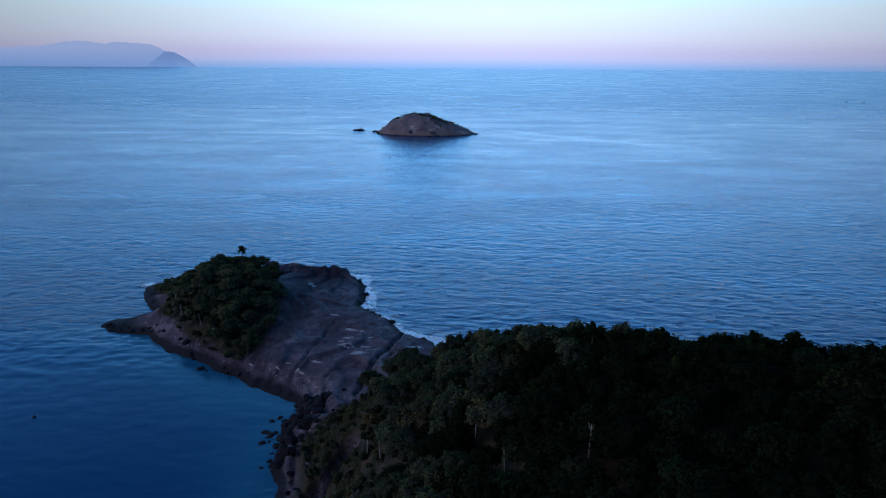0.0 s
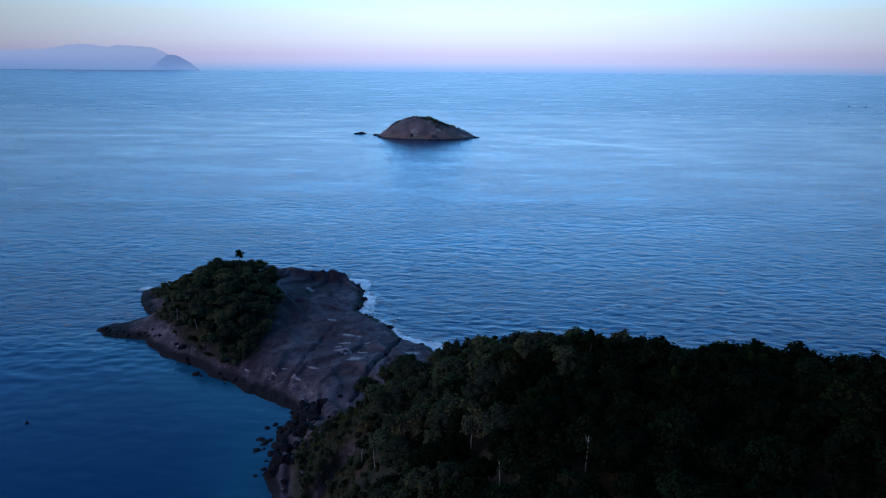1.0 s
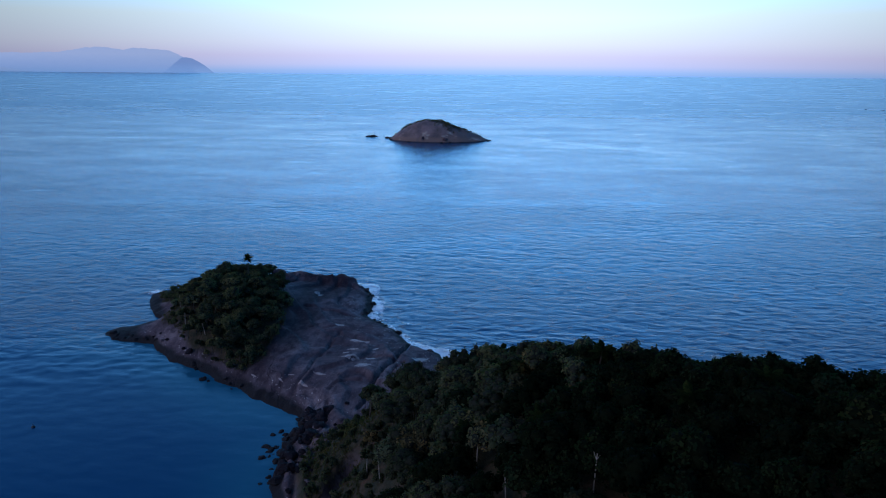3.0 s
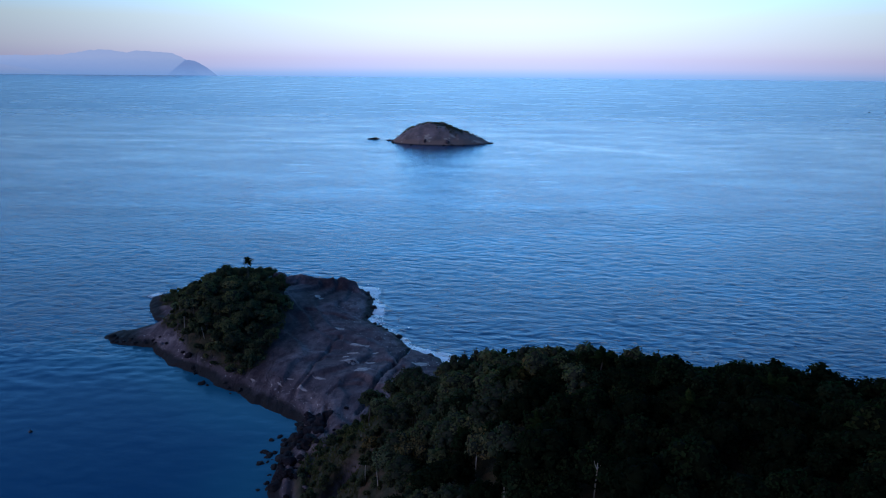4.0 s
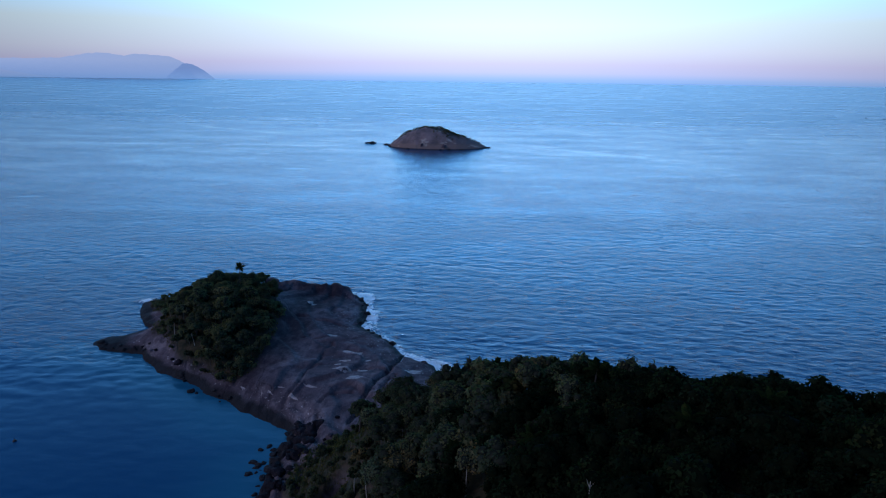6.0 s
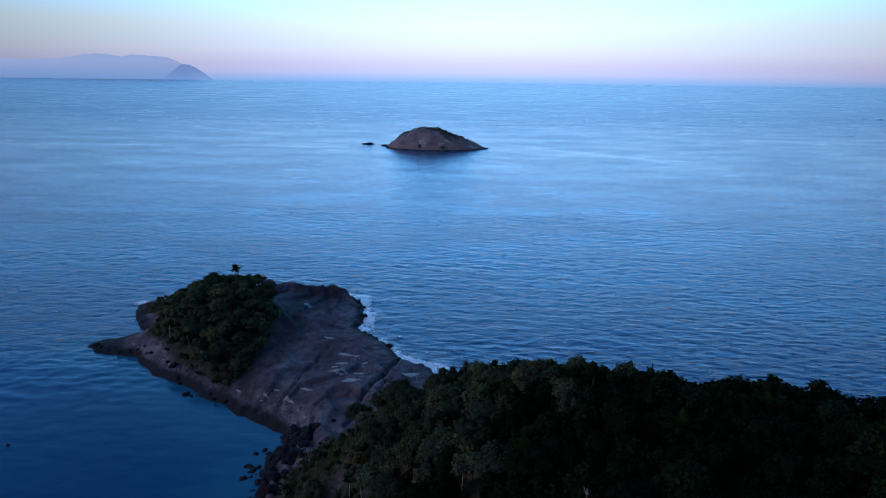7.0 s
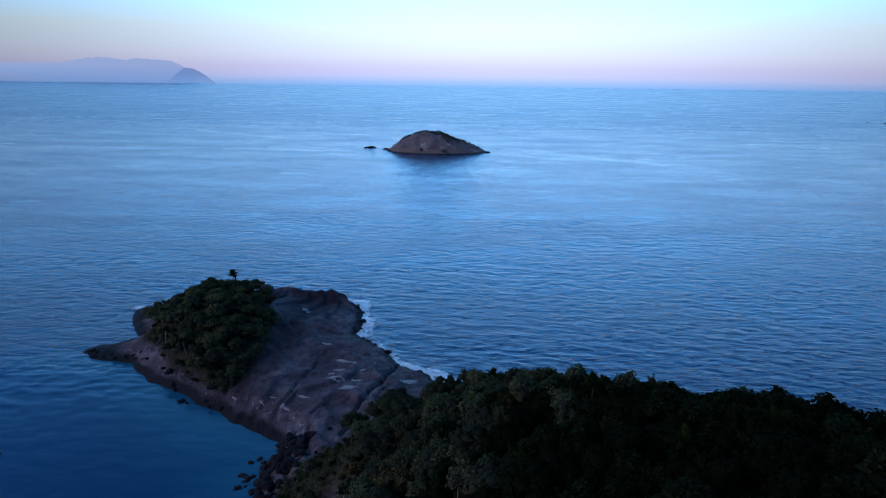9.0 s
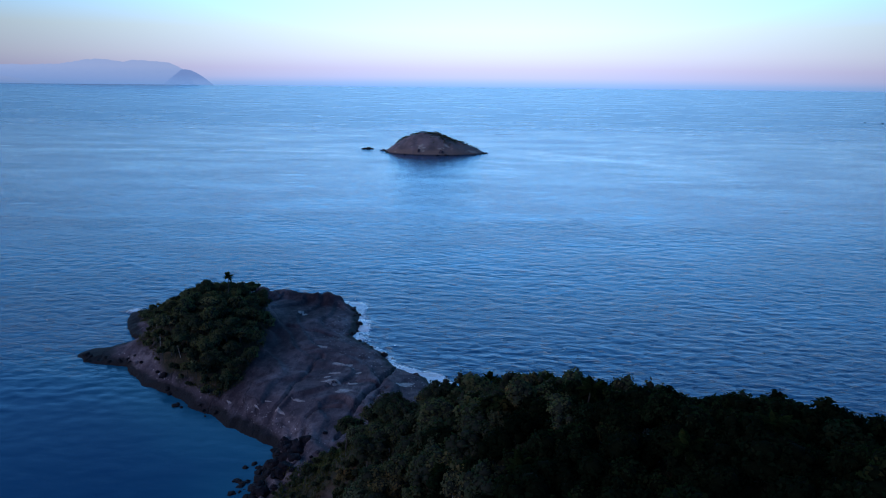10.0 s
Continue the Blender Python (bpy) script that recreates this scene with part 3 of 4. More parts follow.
# ---- rocks ----
def boulder_mesh(seed, flat=0.7, div=3):
    bm = bmesh.new()
    bmesh.ops.create_icosphere(bm, subdivisions=div, radius=1.0)
    off = Vector((seed * 7.3, seed * 3.1, seed * 1.7))
    for v in bm.verts:
        p = v.co.copy()
        k = 1 + 0.38 * noise.noise(p * 1.1 + off) + 0.16 * noise.noise(p * 2.7 + off) + 0.06 * noise.noise(p * 6 + off)
        # broken flat faces
        cell = noise.cell_vector(p * 1.3 + off)
        v.co = p * k + 0.10 * cell
        v.co.z *= flat
    me = bpy.data.meshes.new("boulder")
    bm.to_mesh(me)
    bm.free()
    me.materials.append(ROCK)
    return me


BOULDERS = [boulder_mesh(k + 1, 0.55 + 0.12 * (k % 4), 3) for k in range(7)]
WET_BOULDERS = [me.copy() for me in BOULDERS]
for me in WET_BOULDERS:
    me.materials[0] = WET_ROCK


def put_boulder(rng, x, y, size, label, group, sink=0.3, base=None, shapes=BOULDERS):
    z = float(land(np.array([x]), np.array([y]))[0]) if base is None else base
    ob = new("boulder", shapes[int(rng.integers(len(shapes)))])
    ob.matrix_basis = pose(x, y, max(z, -0.4) + size * (0.38 - sink), float(rng.uniform(-18, 18)), float(rng.uniform(-18, 18)), float(rng.uniform(0, 360)))
    ob.scale = (size * float(rng.uniform(0.8, 1.3)), size * float(rng.uniform(0.7, 1.1)), size * float(rng.uniform(0.7, 1.1)))
    return tagged(ob, label, "boulder", group)


def build_boulders():
    rng = np.random.default_rng(5)
    for k in range(125):
        t = rng.random()
        out = rng.normal(0, 1.0)
        x, y = -50.6 - 3.6 * math.sin(3.1 * t) + 2.4 * out, 186 - 33 * t + rng.normal(0, 1.2)
        put_boulder(rng, x, y, float(rng.uniform(0.5, 1.2) + (1.2 if out > -0.4 else 0.5) * rng.random() ** 3), "dark wet angular boulder at the waterline of the cove", "boulders in the cove", 0.25, None, WET_BOULDERS)
    for k in range(16):
        x, y = rng.uniform(-50.5, -44.5), rng.uniform(168, 187)
        put_boulder(rng, x, y, float(rng.uniform(1.1, 2.3)), "large dark reddish-brown boulder above the waterline of the cove", "large boulders above the cove", 0.3, None, BOULDERS if k % 16 == 5 else WET_BOULDERS)
    for k in range(48):
        x, y = rng.uniform(-48, -39), rng.uniform(118, 188)
        put_boulder(rng, x, y, float(rng.uniform(0.4, 1.0)), "dark grey-brown boulder on the sloping rock above the cove", "boulders above the cove", 0.25, None, BOULDERS if k % 3 == 0 else WET_BOULDERS)
    # outlying stones in the cove
    for x, y, s in ((-60.5, 176, 0.9), (-61, 170, 0.9), (-60, 164, 1.1), (-58.5, 178, 0.8), (-96, 209, 1.2), (-93.5, 208, 0.8)):
        put_boulder(rng, x, y, s, "small dark stone standing out of the shallow water", "stones in the shallows", 0.15, -0.35, WET_BOULDERS)
    line = SHORE_EAST[5:18]
    for k in range(30):
        i = int(rng.integers(len(line) - 1))
        t = rng.random()
        x, y = line[i][0] * (1 - t) + line[i + 1][0] * t, line[i][1] * (1 - t) + line[i + 1][1] * t
        put_boulder(rng, x + rng.normal(-1.6, 1.0), y + rng.normal(-1.2, 1.0), float(rng.uniform(0.7, 1.7)), "dark boulder washed by foam on the seaward shore",
                    "boulders on the seaward shore", 0.5)
    line = SHORE_WEST[:8]
    for k in range(34):
        i = int(rng.integers(len(line) - 1))
        t = rng.random()
        x, y = line[i][0] * (1 - t) + line[i + 1][0] * t, line[i][1] * (1 - t) + line[i + 1][1] * t
        put_boulder(rng, x + rng.normal(0.2, 0.9), y + rng.normal(0.4, 0.9), float(rng.uniform(0.3, 0.8) + 0.7 * rng.random() ** 4), "dark grey-brown boulder on the sheltered rocky shore",
                    "boulders on the sheltered shore", 0.2, None, WET_BOULDERS if k % 3 else BOULDERS)
    for x, y, s in ((-90.5, 294, 3.8), (-95, 296, 3.0), (-86.5, 297, 1.8)):
        put_boulder(rng, x, y, s, "large rounded grey boulder beside the thicket on the headland", "large boulders on the headland", 0.25)


def build_pools():
    """Shallow pans on the bare slab."""
    m, n, l, b = material("pale_salt_pan")
    v = grain(n, l, place(n, l), 0.8, 6.0, 0.65)
    l.new(ramped(n, l, v, (0.3, (0.24, 0.18, 0.17)), (0.65, (0.56, 0.46, 0.42))), b.inputs["Base Color"])
    b.inputs["Roughness"].default_value = 0.7
    b.inputs["Specular IOR Level"].default_value = 0.25
    bumped(n, l, b, v, 0.03)
    for k, (x, y, rx, ry, turn) in enumerate(((-72, 280, 2.2, 1.5, 40), (-56.5, 249.5, 2.8, 1.1, -5), (-44.5, 233, 3.8, 1.5, 12), (-45.3, 225, 2.3, 0.8, 0),
                                             (-45, 217, 3.6, 1.4, 0), (-37.5, 227.5, 1.3, 0.7, 0), (-21, 221, 3.6, 1.8, 30), (-39.5, 210.5, 3.0, 1.5, 15),
                                             (-47.5, 221.3, 1.5, 0.8, 0), (-53, 205, 3.0, 0.7, -20), (-58, 200, 2.4, 0.6, -30), (-38, 218, 1.8, 1.4, 0), (-77, 207.2, 1.6, 0.3, -34), (-66, 202.5, 1.3, 0.25, -28), (-63, 205, 1.5, 0.25, -15))):
        a = np.linspace(0, 2 * np.pi, 40, endpoint=False)
        r = 1 + 0.65 * fbm(np.cos(a) * 3 + 9 * k, np.sin(a) * 3, 1.6, 4)
        px, py = rx * r * np.cos(a), ry * r * np.sin(a)
        c, s = math.cos(radians(turn)), math.sin(radians(turn))
        rings = [np.stack([x + q * (c * px - s * py), y + q * (s * px + c * py)], -1) for q in (1.0, 0.75, 0.45, 0.12)]
        verts = np.concatenate(rings)
        z = land(verts[:, 0], verts[:, 1])
        z = z + 0.09
        z[:40] -= 0.14
        faces = [(40 * q + i, 40 * q + (i + 1) % 40, 40 * (q + 1) + (i + 1) % 40, 40 * (q + 1) + i) for q in range(3) for i in range(40)]
        faces.append(tuple(120 + i for i in range(40)))
        me = mesh_of("salt_pan", np.column_stack([verts, z]), faces, [m], True)
        tagged(new("salt_pan", me), "pale salt-crusted shallow pan lying on the rock slab", "rock pan", "pans on the slab")


# ---- plants ----
def tube(points, radii, sides=7):
    """A tapered limb along points, as corners and faces."""
    verts, faces = [], []
    for k, (p, r) in enumerate(zip(points, radii)):
        q = Vector(points[min(k + 1, len(points) - 1)]) - Vector(points[max(k - 1, 0)])
        side = q.orthogonal().normalized()
        other = q.normalized().cross(side)
        for i in range(sides):
            a = 2 * math.pi * i / sides
            verts.append(Vector(p) + float(r) * (math.cos(a) * side + math.sin(a) * other))
    for k in range(len(points) - 1):
        for i in range(sides):
            j = (i + 1) % sides
            faces.append((k * sides + i, k * sides + j, (k + 1) * sides + j, (k + 1) * sides + i))
    faces.append(tuple((len(points) - 1) * sides + i for i in range(sides)))
    return [tuple(v) for v in verts], faces


def joined(pieces):
    verts, faces = [], []
    for v, f in pieces:
        n0 = len(verts)
        verts += v
        faces += [tuple(i + n0 for i in q) for q in f]
    return verts, faces


def leaves(rng, centres, radii, count, size):
    """Folded leaf sprays over the lobes of a crown: corners and faces."""
    share = radii[:, 0] * radii[:, 1]
    pick = rng.choice(len(centres), count, p=share / share.sum())
    way = rng.normal(size=(count, 3))
    way[:, 2] = np.abs(way[:, 2]) * 1.1 - 0.35
    way /= np.linalg.norm(way, axis=1)[:, None]
    at = centres[pick] + way * radii[pick] * rng.uniform(0.66, 1.24, (count, 1))
    normal = way + rng.normal(0, 0.55, (count, 3)) + (0, 0, 0.35)
    normal /= np.linalg.norm(normal, axis=1)[:, None]
    side = np.cross(normal, rng.normal(size=(count, 3)))
    side /= np.linalg.norm(side, axis=1)[:, None]
    ahead = np.cross(normal, side)
    s = size * rng.uniform(0.6, 1.35, (count, 1))
    a, b = at - ahead * s * 0.6, at + ahead * s * 0.7 - normal * s * 0.15
    c, d = at + side * s * 0.42 + normal * s * 0.16, at - side * s * 0.42 + normal * s * 0.16
    verts = np.stack([a, c, b, d], 1).reshape(-1, 3)
    i = np.arange(count)[:, None] * 4
    soft = 0.8 * way + 0.4 * normal
    soft /= np.linalg.norm(soft, axis=1)[:, None]
    return verts, np.concatenate([i + (0, 1, 2), i + (0, 2, 3)], 1).reshape(-1, 3), np.repeat(soft, 4, 0)


CORE_BALL = bmesh.new()
bmesh.ops.create_icosphere(CORE_BALL, subdivisions=1, radius=1.0)
CORE_V = np.array([v.co[:] for v in CORE_BALL.verts])
CORE_F = np.array([[v.index for v in f.verts] for f in CORE_BALL.faces])
CORE_BALL.free()


def crown_arrays(rng, high, wide, thick, lobes, count, size):
    """Leaves round a lumpy crown, and the lumps that fill it, for its inner shade."""
    a = rng.uniform(0, 2 * np.pi, lobes)
    r = wide * np.sqrt(rng.uniform(0.03, 1, lobes)) * 0.76
    c = np.stack([r * np.cos(a), r * np.sin(a), high + thick * (rng.uniform(-0.45, 0.45, lobes) + 0.35 * (1 - (r / wide) ** 2))], -1)
    rad = np.stack([wide * rng.uniform(0.26, 0.56, lobes)] * 2 + [thick * rng.uniform(0.28, 0.52, lobes)], -1)
    lv, lf, ln = leaves(rng, c, rad, count, size)
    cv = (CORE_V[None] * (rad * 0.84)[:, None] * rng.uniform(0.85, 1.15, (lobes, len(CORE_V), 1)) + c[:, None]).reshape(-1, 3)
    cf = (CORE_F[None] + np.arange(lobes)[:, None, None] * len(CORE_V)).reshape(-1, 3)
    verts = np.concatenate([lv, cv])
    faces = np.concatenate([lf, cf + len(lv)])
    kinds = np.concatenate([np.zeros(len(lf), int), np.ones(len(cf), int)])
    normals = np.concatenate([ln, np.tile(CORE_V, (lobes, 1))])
    return verts, faces, kinds, c, normals


def trunk_arrays(rng, high, thick, centres, lean=0.06, limbs=5, low=0.5):
    bend = rng.normal(0, lean * high, 2)
    foot = [(bend[0] * t * t, bend[1] * t * t, high * t) for t in (-0.12, 0.0, 0.25, 0.5, 0.75, 1.0)]
    pieces = [tube(foot, [thick * q for q in (1.5, 1.25, 1.0, 0.85, 0.7, 0.5)])]
    for c in centres[:limbs]:
        t = float(rng.uniform(low, 0.5 * low + 0.5))
        root = Vector((bend[0] * t * t, bend[1] * t * t, high * t))
        tip = Vector(c)
        mid = root.lerp(tip, 0.5) + Vector((0, 0, -0.15))
        pieces.append(tube([tuple(root), tuple(mid), tuple(tip)], [thick * 0.5, thick * 0.36, thick * 0.15], 5))
    return joined(pieces)


KINDS = {
    "round": dict(high=4.4, wide=3.0, thick=2.6, lobes=18, count=1350, size=0.39),
    "broad": dict(high=5.0, wide=3.9, thick=2.2, lobes=24, count=1750, size=0.39),
    "tall": dict(high=5.8, wide=2.5, thick=3.0, lobes=16, count=1150, size=0.38),
    "feathery": dict(high=5.4, wide=2.8, thick=2.2, lobes=13, count=950, size=0.50),
    "loose": dict(high=5.8, wide=3.1, thick=2.6, lobes=15, count=1000, size=0.42),
    "small": dict(high=2.7, wide=1.7, thick=1.6, lobes=11, count=560, size=0.36),
    "low": dict(high=1.1, wide=1.35, thick=1.2, lobes=8, count=360, size=0.32),
}
LABELS = {
    "round": "dark green round-crowned forest tree on the slope", "broad": "dark green broad-crowned forest tree with dense foliage",
    "tall": "tall narrow dark green forest tree", "feathery": "dark olive tree with coarse feathery foliage",
    "loose": "dark green tree with a loose open crown", "small": "small dark green tree at the edge of the thicket",
    "low": "low dark green shrub on rocky soil",
}
STEMS = ((-14.3, 143, 5.0), (-17.2, 142, 4.5), (-8.6, 123.3, 5.0), (-20, 128, 6.0), (1, 111, 7.0), (-24, 134, 5.5), (-103.8, 231, 6.0), (-113.9, 236.5, 6.5), (-122.9, 252, 6.0), (0.5, 131, 5.0),
         (6, 96, 8.0), (18, 88, 8.5))
RAW, MID, THIN, SCRUBS, OLIVES = {}, {}, {}, {}, {}


def make_trees():
    for kind, p in KINDS.items():
        for k in range(2):
            rng = np.random.default_rng(100 + 10 * list(KINDS).index(kind) + k)
            v, f, mats, c, nn = crown_arrays(rng, **p)
            tv, tf = trunk_arrays(rng, p["high"], 0.05 + 0.022 * p["high"], c)
            trunk = mesh_of("trunk", tv, tf, [BARK], True)
            scrub = mesh_of("scrub_crown", v, f, [SCRUB, SCRUB_SHADE], True, mats, nn)
            SCRUBS[kind, k] = (scrub, trunk)
            OLIVES[kind, k] = (mesh_of("olive_crown", v, f, [OLIVE, SCRUB_SHADE], True, mats, nn), trunk)
            RAW[kind, k] = (v, f, mats, nn)
            # lighter copies for the far side of the hill
            nl = p["count"]
            for store, every, grow in ((MID, 2, 1.3), (THIN, 4, 1.65)):
                some = np.arange(0, nl, every)
                w = v[:4 * nl].reshape(-1, 4, 3)[some]
                mid = w.mean(1, keepdims=True)
                w = (mid + grow * (w - mid)).reshape(-1, 3)
                core = f[mats == 1] - 4 * nl + len(w)
                q = np.arange(len(some))[:, None] * 4
                lf = np.concatenate([q + (0, 1, 2), q + (0, 2, 3)])
                store[kind, k] = (np.concatenate([w, v[4 * nl:]]), np.concatenate([lf, core]), np.concatenate([np.zeros(len(lf), int), np.ones(len(core), int)]),
                                  np.concatenate([nn[:4 * nl].reshape(-1, 4, 3)[some].reshape(-1, 3), nn[4 * nl:]]))


def plant(kind, k, x, y, z, turn, size, label="", group="", tilt=(0.0, 0.0), leaf=SCRUBS):
    crown, trunk = leaf[kind, k]
    name = "shrub" if kind == "low" else "tree"
    ob = new(name)
    ob.matrix_basis = pose(x, y, z - 0.15, tilt[0], tilt[1], turn)
    ob.scale = (size, size, size)
    child("trunk", trunk, ob)
    child("crown", crown, ob)
    return tagged(ob, label or LABELS[kind], name, group)


def scatter(rng, x0, x1, y0, y1, step, jitter=0.42):
    gx, gy = np.meshgrid(np.arange(x0, x1, step), np.arange(y0, y1, step * 0.866), indexing="ij")
    gx = gx + 0.5 * step * (np.arange(gx.shape[1])[None, :] % 2)
    x = gx.ravel() + rng.uniform(-jitter, jitter, gx.size) * step
    y = gy.ravel() + rng.uniform(-jitter, jitter, gx.size) * step
    return x, y


def build_forest():
    """The hill's trees: those by the rock and on the near slope singly, the rest as one wood."""
    rng = np.random.default_rng(21)
    x, y = scatter(rng, -48, 112, 48, 226, 4.3)
    keep = (forest_mask(x, y) > rng.uniform(0.25, 0.75, len(x))) & (x < 40 + 0.75 * y)
    for px, py, h in STEMS:
        keep &= ~((np.abs(x - px) < 2.6) & (y > py - 8.0) & (y < py + 1.0))
    x, y = x[keep], y[keep]
    z = land(x, y)
    order = np.argsort(x + 0.25 * np.abs(y - 160))
    single = set(order[:105].tolist())
    verts, faces, mats, tones, ways, n0 = [], [], [], [], [], 0
    kinds = list(KINDS)
    for i in range(len(x)):
        edge = hill_side(x[i], y[i]) > (-24 if y[i] > 188 else -12) or z[i] < 13 or (x[i] < 16 and y[i] > 164)
        kind = kinds[int(rng.choice(7, p=[0.03, 0.0, 0.02, 0.08, 0.06, 0.53, 0.28] if edge else [0.27, 0.23, 0.17, 0.14, 0.17, 0.02, 0.0]))]
        k, turn, size = int(rng.integers(2)), float(rng.uniform(0, 360)), float(rng.uniform(0.66, 1.12) + 0.22 * rng.random() ** 3)
        # lower crowns along the windy crest
        if 14 < x[i] < 32 and 108 < y[i] < 134:
            size = min(size, 0.84)
        if i in single:
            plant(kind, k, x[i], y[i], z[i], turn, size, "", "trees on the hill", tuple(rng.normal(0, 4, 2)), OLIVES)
            continue
        far = 0.77 * x[i] + 0.64 * y[i]
        v, f, m, nn = (THIN if far > 120 else MID if x[i] > -10 or y[i] > 158 else RAW)[kind, k]
        c, s = math.cos(radians(turn)) * size, math.sin(radians(turn)) * size
        w = np.stack([c * v[:, 0] - s * v[:, 1] + x[i], s * v[:, 0] + c * v[:, 1] + y[i], size * v[:, 2] + z[i] - 0.15], -1)
        cn, sn = math.cos(radians(turn)), math.sin(radians(turn))
        ways.append(np.stack([cn * nn[:, 0] - sn * nn[:, 1], sn * nn[:, 0] + cn * nn[:, 1], nn[:, 2]], -1))
        verts.append(w)
        faces.append(f + n0)
        # olive trees west and far off; their paler leaf also paints the hill's light
        paler = rng.random() < 0.03 + 0.90 * float(max(smooth(34, -6, x[i] - 0.35 * (y[i] - 150)), 0.9 * smooth(62, 22, x[i]) * smooth(112, 140, y[i])))
        mats.append(m + 2 if paler else m)
        tones.append(np.full(len(w), rng.random()))
        n0 += len(w)
    # the wood goes on over the hill behind
    bx, by = scatter(rng, -44, 130, -70, 46, 9.0)
    ok = (shore_distance(bx, by) > 13) & (bx < 40 + 0.75 * (by + 90))
    for px, py, pz in zip(bx[ok], by[ok], land(bx[ok], by[ok])):
        v, f, m, nn = THIN[kinds[int(rng.integers(5))], int(rng.integers(2))]
        w = v * (2.2, 2.2, 1.3) + (px, py, pz - 0.2)
        ways.append(nn)
        verts.append(w)
        faces.append(f + n0)
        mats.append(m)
        tones.append(np.full(len(w), rng.random()))
        n0 += len(w)
    wood = mesh_of("wood", np.concatenate(verts), np.concatenate(faces), [LEAF, CORE, OLIVE, SCRUB_SHADE], True, np.concatenate(mats), np.concatenate(ways))
    put_attribute(wood, "tone", np.concatenate(tones))
    tagged(new("forest", wood), "dense dark green forest canopy covering the hill", "forest", kind="stuff")


def build_thicket():
    """Trees and shrubs of the headland."""
    rng = np.random.default_rng(33)
    x, y = scatter(rng, -150, -70, 208, 312, 4.4)
    m = scrub_mask(x, y)
    keep = (m > rng.uniform(0.2, 0.8, len(x))) & (shore_distance(x, y) > 5.5)
    for px, py in zip(x[keep], y[keep]):
        off = math.hypot(px + 99, py - 268)
        if off < 3 or any(abs(px - sx) < 2.2 and sy - 7 < py < sy + 0.5 for sx, sy, _ in STEMS):
            continue
        z = float(land(np.array([px]), np.array([py]))[0])
        rim = float(line_distance(np.array([px]), np.array([py]), THICKET, True)[0])
        deep = rim > 6 or rng.random() < 0.25
        kind = str(rng.choice(["round", "broad", "feathery", "small", "loose"] if deep else ["small", "low", "feathery", "small"]))
        plant(kind, int(rng.integers(2)), px, py, z, float(rng.uniform(0, 360)), float(rng.uniform(0.75, 1.12)) * (0.72 if off < 9 else 1.0) * (0.75 if rim < 5 else 0.9 if rim < 9 else 1.0), "", "trees on the headland",
              tuple(rng.normal(0, 4, 2)))


def build_undergrowth():
    """Shrubs that close the thicket down to the ground."""
    rng = np.random.default_rng(52)
    x, y = scatter(rng, -150, -72, 206, 306, 4.8)
    m = scrub_mask(x, y)
    keep = (m > 0.3) & (shore_distance(x, y) > 5)
    for px, py in zip(x[keep], y[keep]):
        kind = "low"
        plant(kind, int(rng.integers(2)), px, py, float(land(np.array([px]), np.array([py]))[0]), float(rng.uniform(0, 360)), float(rng.uniform(1.0, 1.9)),
              "dark olive shrub filling the thicket down to the ground", "undergrowth on the headland", tuple(rng.normal(0, 5, 2)))


def build_low_shrubs():
    """The low growth that runs from the thicket down to the rock."""
    rng = np.random.default_rng(58)
    x, y = scatter(rng, -152, -72, 204, 308, 3.1)
    keep = (low_mask(x, y) > 0.4) & (scrub_mask(x, y) < 0.6) & (shore_distance(x, y) > 3.5) & (rng.random(len(x)) < 0.78)
    for px, py in zip(x[keep], y[keep]):
        near = float(scrub_mask(np.array([px + 4.5]), np.array([py + 3.0]))[0])
        kind = "small" if near > 0.5 and rng.random() < 0.35 else "low"
        plant(kind, int(rng.integers(2)), px, py, float(land(np.array([px]), np.array([py]))[0]), float(rng.uniform(0, 360)), float(rng.uniform(0.55, 1.0)),
              "low olive shrub on the grassy slope below the thicket", "low shrubs on the headland", tuple(rng.normal(0, 5, 2)))


def build_slope_shrubs():
    rng = np.random.default_rng(71)
    x, y = scatter(rng, -47, -8, 112, 214, 2.6)
    d, e = shore_distance(x, y), hill_side(x, y)
    keep = (d > 7.5) & (e + 10 * smooth(170, 184, y) + 4 * smooth(180, 196, y) + 5 * smooth(194, 214, y) < -3) & (forest_mask(x, y) < 0.35) & (line_distance(x, y, CLEFT) > 3.2) & (rng.random(len(x)) < 0.92)
    for px, py in zip(x[keep], y[keep]):
        open_ground = bool(inside(np.array([px]), np.array([py]), MEADOW)[0])
        if open_ground and rng.random() < 0.25:
            continue
        kind = "low" if open_ground and rng.random() < 0.85 else str(rng.choice(["low", "low", "small"]))
        plant(kind, int(rng.integers(2)), px, py, float(land(np.array([px]), np.array([py]))[0]), float(rng.uniform(0, 360)), float(rng.uniform(0.55, 1.1)) * (0.8 if open_ground else 1.0),
              "", "shrubs on the open slope", tuple(rng.normal(0, 5, 2)), OLIVES)


